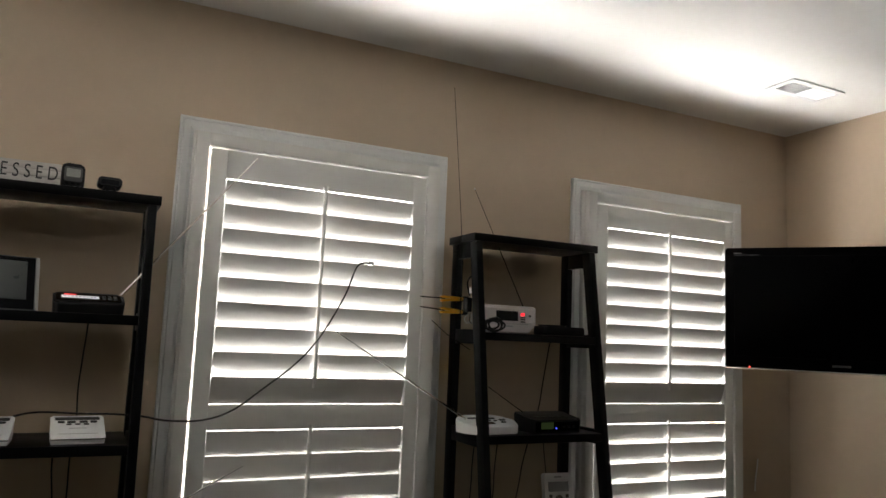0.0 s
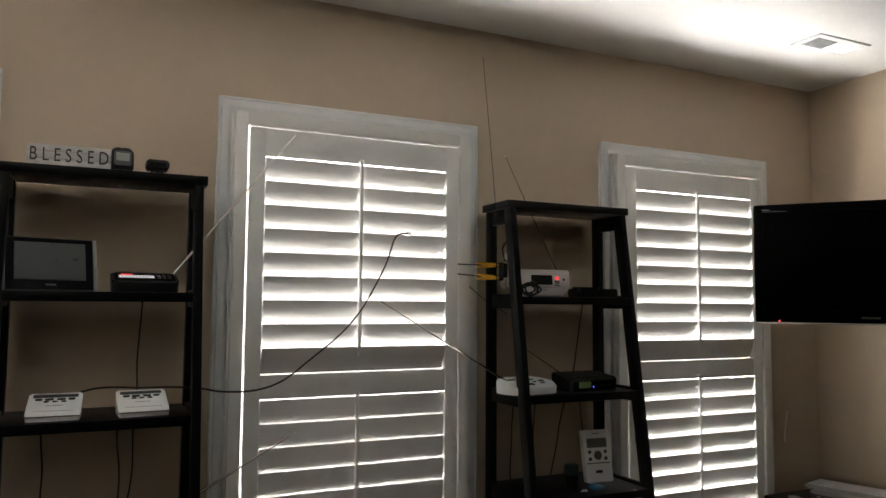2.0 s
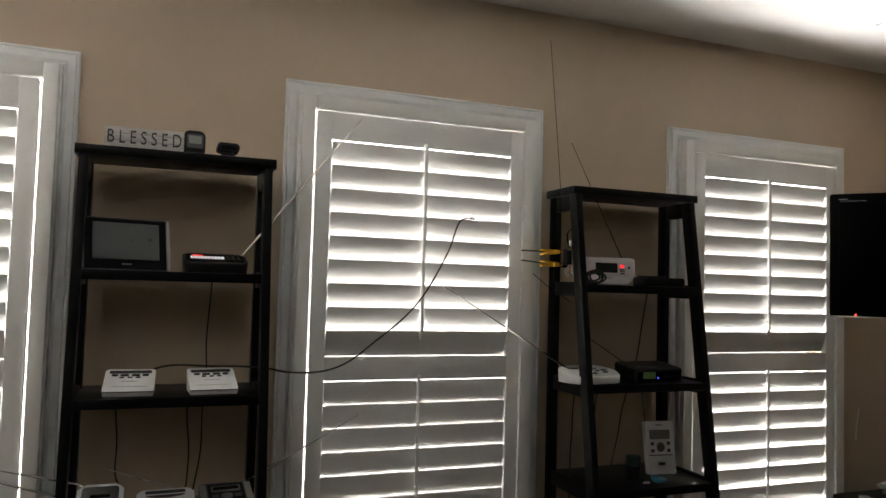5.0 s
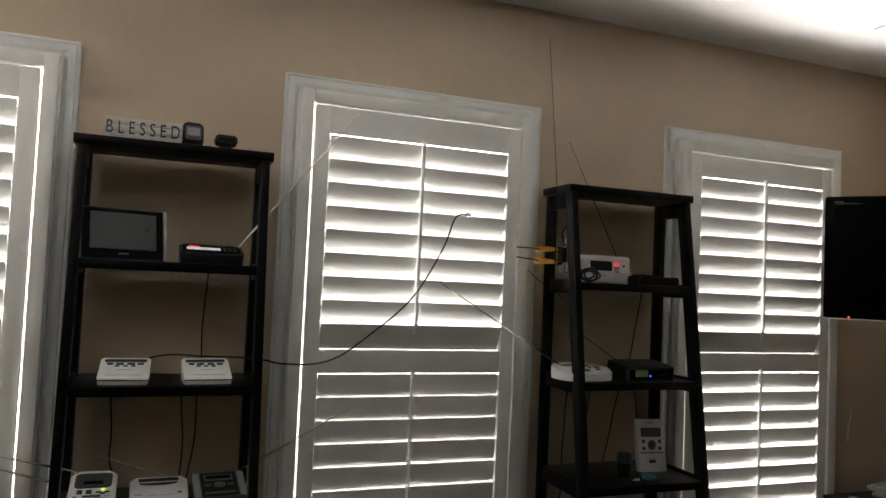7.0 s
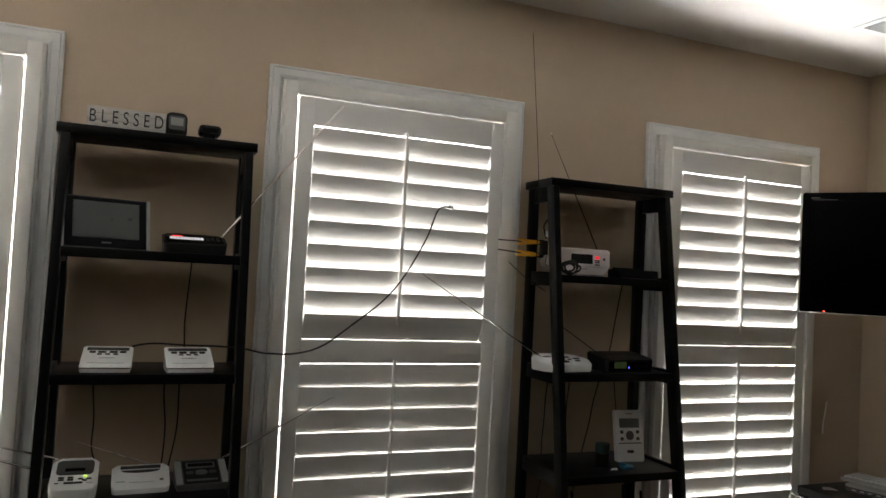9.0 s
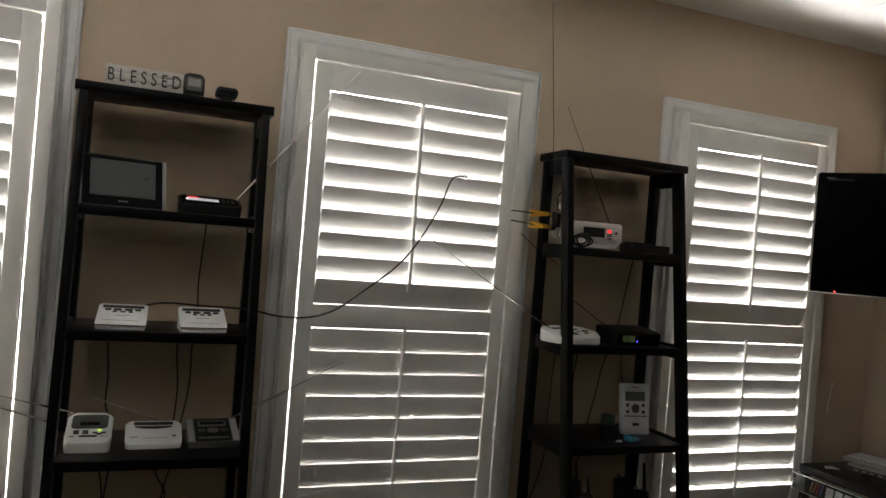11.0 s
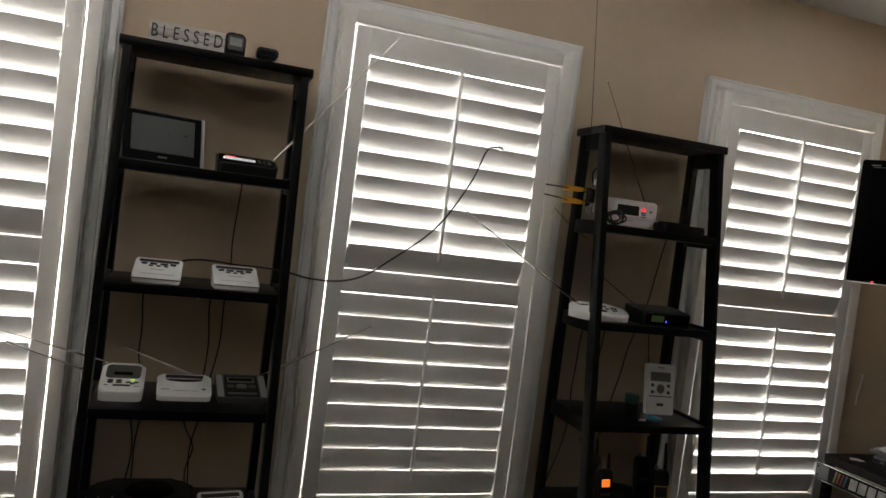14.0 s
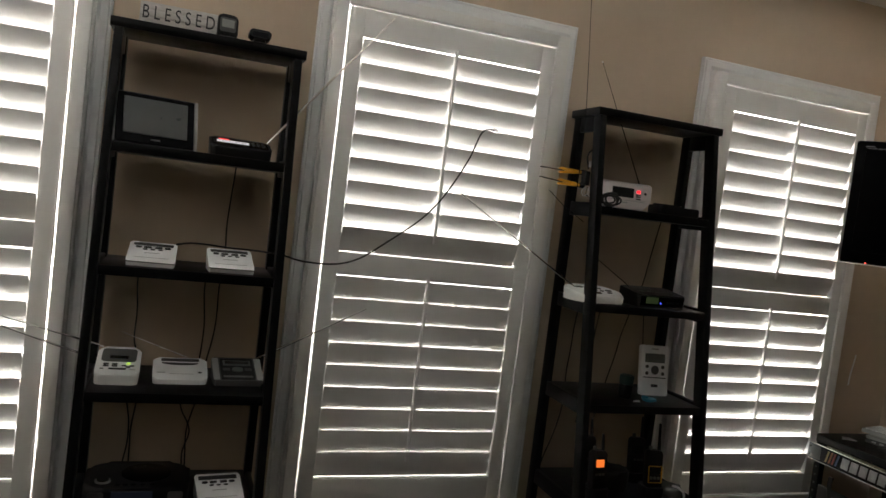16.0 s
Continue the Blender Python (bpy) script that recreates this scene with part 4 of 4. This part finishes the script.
for pts in (
    [(-0.336, -0.06, 1.52), (-0.338, 0.030, 1.53), (-0.340, 0.042, 1.49), (-0.343, 0.044, 1.36), (-0.345, 0.042, 1.25), (-0.345, 0.042, 1.17)],
    [(-0.578, 0.042, 1.20), (-0.582, 0.044, 1.12), (-0.576, 0.044, 1.0), (-0.574, 0.043, 0.92), (-0.556, 0.044, 0.85), (-0.552, 0.044, 0.74), (-0.566, 0.044, 0.64), (-0.559, 0.042, 0.54)],
    [(-0.590, 0.043, 0.86), (-0.588, 0.045, 0.78), (-0.572, 0.045, 0.69), (-0.574, 0.045, 0.60), (-0.580, 0.043, 0.52)],
    [(-0.391, 0.042, 1.20), (-0.391, 0.044, 1.12), (-0.386, 0.044, 1.0), (-0.384, 0.043, 0.88), (-0.404, 0.044, 0.80), (-0.426, 0.044, 0.737), (-0.394, 0.044, 0.657), (-0.412, 0.043, 0.584), (-0.40, 0.043, 0.5)],
    [(-0.345, 0.043, 1.20), (-0.349, 0.044, 1.117), (-0.352, 0.044, 1.0), (-0.361, 0.043, 0.89), (-0.376, 0.044, 0.80), (-0.385, 0.044, 0.738), (-0.405, 0.044, 0.63), (-0.397, 0.043, 0.52)],
    [(1.242, 0.043, 1.52), (1.239, 0.044, 1.487), (1.220, 0.044, 1.367), (1.195, 0.044, 1.247), (1.165, 0.044, 1.16), (1.151, 0.044, 1.118), (1.135, 0.044, 1.05), (1.120, 0.044, 0.981), (1.090, 0.043, 0.855), (1.06, 0.043, 0.72)],
    [(1.03, 0.043, 1.17), (1.026, 0.044, 1.119), (1.015, 0.044, 1.02), (1.011, 0.044, 0.941), (1.0, 0.043, 0.84), (0.985, 0.043, 0.7)],
    [(1.222, 0.043, 1.17), (1.222, 0.044, 1.124), (1.230, 0.044, 1.06), (1.238, 0.044, 1.0)],
    [(0.932, 0.043, 1.15), (0.924, 0.044, 1.04), (0.918, 0.044, 0.9), (0.912, 0.044, 0.716), (0.872, 0.043, 0.586), (0.85, 0.043, 0.5)],
):
    cord(pts, 0.0018 if pts[0][0] > 1.2 and len(pts) < 5 else 0.0023)
cord([(2.348, 0.05, 1.02), (2.338, 0.047, 0.98), (2.328, 0.047, 0.93), (2.328, 0.049, 0.885)], 0.0030, WHITEPL, "thin white cord curling against the wall")
cord([(2.19, 0.034, 0.72), (2.205, 0.03, 0.77), (2.235, 0.036, 0.79), (2.25, 0.045, 0.70)], 0.0018, WHITEPL, "thin white cord looped beside the window casing")


# ---- media rack under the television ----
def media_rack():
    x0, x1, ya, yb, zt = 2.085, 2.54, -0.045, -1.05, 0.700
    top = thing("media_rack", pose(0, 0, 0), "black metal media rack with a chrome-edged badge strip", "media rack")
    boxpart("top_board", (x0, yb, zt - 0.034), (x1, ya, zt), BLACKPL, top, 0.003)
    for x in (x0, x1 - 0.035):
        for y in (ya - 0.035, yb):
            post = boxpart("post", (x, y, 0), (x + 0.03, y + 0.03, zt - 0.034), BLACKPL, top, 0.002)
            for k in range(14):
                if x == x0:
                    boxpart("hole", (x - 0.001, y + 0.011, 0.12 + 0.034 * k), (x + 0.002, y + 0.019, 0.128 + 0.034 * k), GREYPL, post, 0)
    for z in (0.10, 0.36):
        boxpart("shelf", (x0 + 0.01, yb + 0.003, z - 0.02), (x1 - 0.01, ya - 0.003, z), BLACKPL, top, 0.002)
    boxpart("back_panel", (x1 - 0.012, yb + 0.03, 0.1), (x1 - 0.002, ya - 0.03, zt - 0.034), BLACKPL, top, 0)
    strip = boxpart("badge_strip", (2.066, -0.95, 0.594), (2.074, -0.032, 0.664), BLACKPL, top, 0.002, "black strip with chrome edges")
    for z in (0.592, 0.660):
        boxpart("edge", (2.062, -0.952, z), (2.075, -0.030, z + 0.005), CHROME, strip, 0.0015, "chrome edge")
    boxpart("end_plate", (2.0645, -0.095, 0.600), (2.0665, -0.036, 0.658), DULL, strip, 0.001, "grey end plate")
    for z in (0.612, 0.646):
        bm = bmesh.new()
        add_tube(bm, [(2.0655, -0.045, z), (2.0625, -0.045, z)], 0.004, 10)
        part("screw", bm, BLACKPL, strip)
    inks = ((0.36, 0.27, 0.12), (0.34, 0.13, 0.06), (0.30, 0.06, 0.05), (0.10, 0.13, 0.24))
    for k, c in enumerate(inks):
        bm = bmesh.new()
        y = -0.120 - 0.016 * k
        pts = [(-(y), 0.606), (-(y - 0.007), 0.606), (-(y - 0.018), 0.652), (-(y - 0.011), 0.652)]
        add_prism(bm, pts, -0.0035, 0.0, Matrix(((0, 0, 1, 2.066), (-1, 0, 0, 0), (0, 1, 0, 0), (0, 0, 0, 1))))
        part("slanted_bar", bm, material("badge_ink", c, 0.4, mottle=0.1, scale=30), strip, "coloured slanted bar")
    for k in range(6):
        bm = bmesh.new()
        y = -0.196 - 0.041 * k
        pts = [(-(y), 0.608), (-(y - 0.031), 0.608), (-(y - 0.036), 0.650), (-(y - 0.005), 0.650)]
        add_prism(bm, pts, -0.0035, 0.0, Matrix(((0, 0, 1, 2.066), (-1, 0, 0, 0), (0, 1, 0, 0), (0, 0, 0, 1))))
        part("silver_block", bm, BADGE, strip, "plain silver block")
    boxpart("drawer_front", (x0 - 0.004, -0.95, 0.40), (x0 + 0.01, -0.09, 0.50), GREYPL, top, 0.003)
    tubepart("cable_plug", [(2.08, -0.15, 0.55), (2.072, -0.152, 0.52), (2.076, -0.153, 0.47), (2.086, -0.155, 0.41)], 0.010, GREYPL, top, "grey cable plug", r_end=0.006)


media_rack()


def laptop():
    top = thing("laptop", pose(2.30, -0.135, 0.7005, 0, 0, 16.5), "closed grey laptop lying under a white keyboard", "laptop")
    bm = bmesh.new()
    add_prism(bm, rounded(0.24, 0.34, 0.012), 0, 0.016, pose(0.05, -0.16, 0), 0.003)
    part("base", bm, GREYPL, top)
    bm = bmesh.new()
    add_prism(bm, rounded(0.24, 0.34, 0.012), 0.017, 0.026, pose(0.05, -0.16, 0), 0.003)
    part("lid", bm, SILVER, top)
    for k in range(8):
        boxpart("port", (-0.0712, -0.02 - 0.03 * k, 0.005), (-0.0695, -0.036 - 0.03 * k, 0.011), SILVER, top, 0)


laptop()


def keyboard():
    top = thing("keyboard", pose(2.257, -0.102, 0.729, 0, 2, 16.5), "white computer keyboard lying across a closed laptop", "keyboard")
    bm = bmesh.new()
    add_prism(bm, rounded(0.157, 0.44, 0.010), 0, 0.014, pose(0.0785, -0.22, 0), 0.004)
    part("base", bm, SILVER, top)
    bm = bmesh.new()
    add_box(bm, (-0.0088, -0.0078, 0), (0.0088, 0.0078, 0.007), 0.002)
    key = part("key", bm, WHITEPL, top)
    key.matrix_local = pose(0.02, -0.02, 0.0135)
    for r in range(6):
        for c in range(22):
            if (r, c) != (0, 0):
                ob = new("key", key.data)
                ob.parent, ob.matrix_local = top, pose(0.02 + 0.0225 * r, -0.02 - 0.0190 * c, 0.0135)


keyboard()
cord([(2.16, -0.30, 0.7035), (2.19, -0.245, 0.7035), (2.25, -0.235, 0.7035), (2.31, -0.40, 0.733), (2.26, -0.52, 0.7035), (2.18, -0.45, 0.7035), (2.155, -0.36, 0.7035)], 0.0022, label="black cord looped on top of the rack")
bm = bmesh.new()
add_prism(bm, [(-0.030, -0.016), (0.028, -0.022), (0.018, 0.018), (-0.012, 0.021)], 0, 0.0025, pose(2.17, -0.120, 0.7005, 0, 0, -20), 0.0008)
tagged(part("paper", bm, WHITEPL), "folded white paper lying on the rack", "paper")
tagged(boxpart("wall_plate", (RIGHT_X - 0.012, -0.36, 1.86), (RIGHT_X - 0.0005, -0.27, 1.937), WHITEPL, None, 0.003), "white plastic plate on the tan wall", "wall plate")


# ---- ceiling ----
def ceiling_vent():
    x0, x1, y0, y1, z = 1.935, 2.222, -0.488, -0.356, CEIL_Z
    top = thing("ceiling_vent", pose(0, 0, 0), "white metal ceiling vent with slats in two banks", "vent")
    bm = bmesh.new()
    b = 0.026
    for lo, hi in (((x0, y0, z - 0.007), (x1, y0 + b, z - 0.0005)), ((x0, y1 - b, z - 0.007), (x1, y1, z - 0.0005)), ((x0, y0 + b, z - 0.007), (x0 + b, y1 - b, z - 0.0005)), ((x1 - b, y0 + b, z - 0.007), (x1, y1 - b, z - 0.0005)), (((x0 + x1) / 2 - 0.004, y0 + b, z - 0.007), ((x0 + x1) / 2 + 0.004, y1 - b, z - 0.0005))):
        add_box(bm, lo, hi, 0.002)
    part("frame", bm, WHITE, top)
    # Black sheet paints the shade inside the duct; the ceiling has no hole.
    boxpart("backing", (x0 + b, y0 + b, z - 0.0018), (x1 - b, y1 - b, z - 0.0004), BLACKPL, top, 0, "black sheet standing in for the duct's shade")
    for half in (0, 1):
        xa = x0 + b if not half else (x0 + x1) / 2 + 0.004
        xb = (x0 + x1) / 2 - 0.004 if not half else x1 - b
        for k in range(11):
            xx = xa + (xb - xa) * (k + 0.5) / 11
            bm = bmesh.new()
            add_box(bm, (-0.0042, y0 + b, -0.0006), (0.0042, y1 - b, 0.0006), 0.0, pose(xx, 0, z - 0.0065, 0, 38 if half else -38, 0))
            part("slat", bm, WHITE, top)


ceiling_vent()
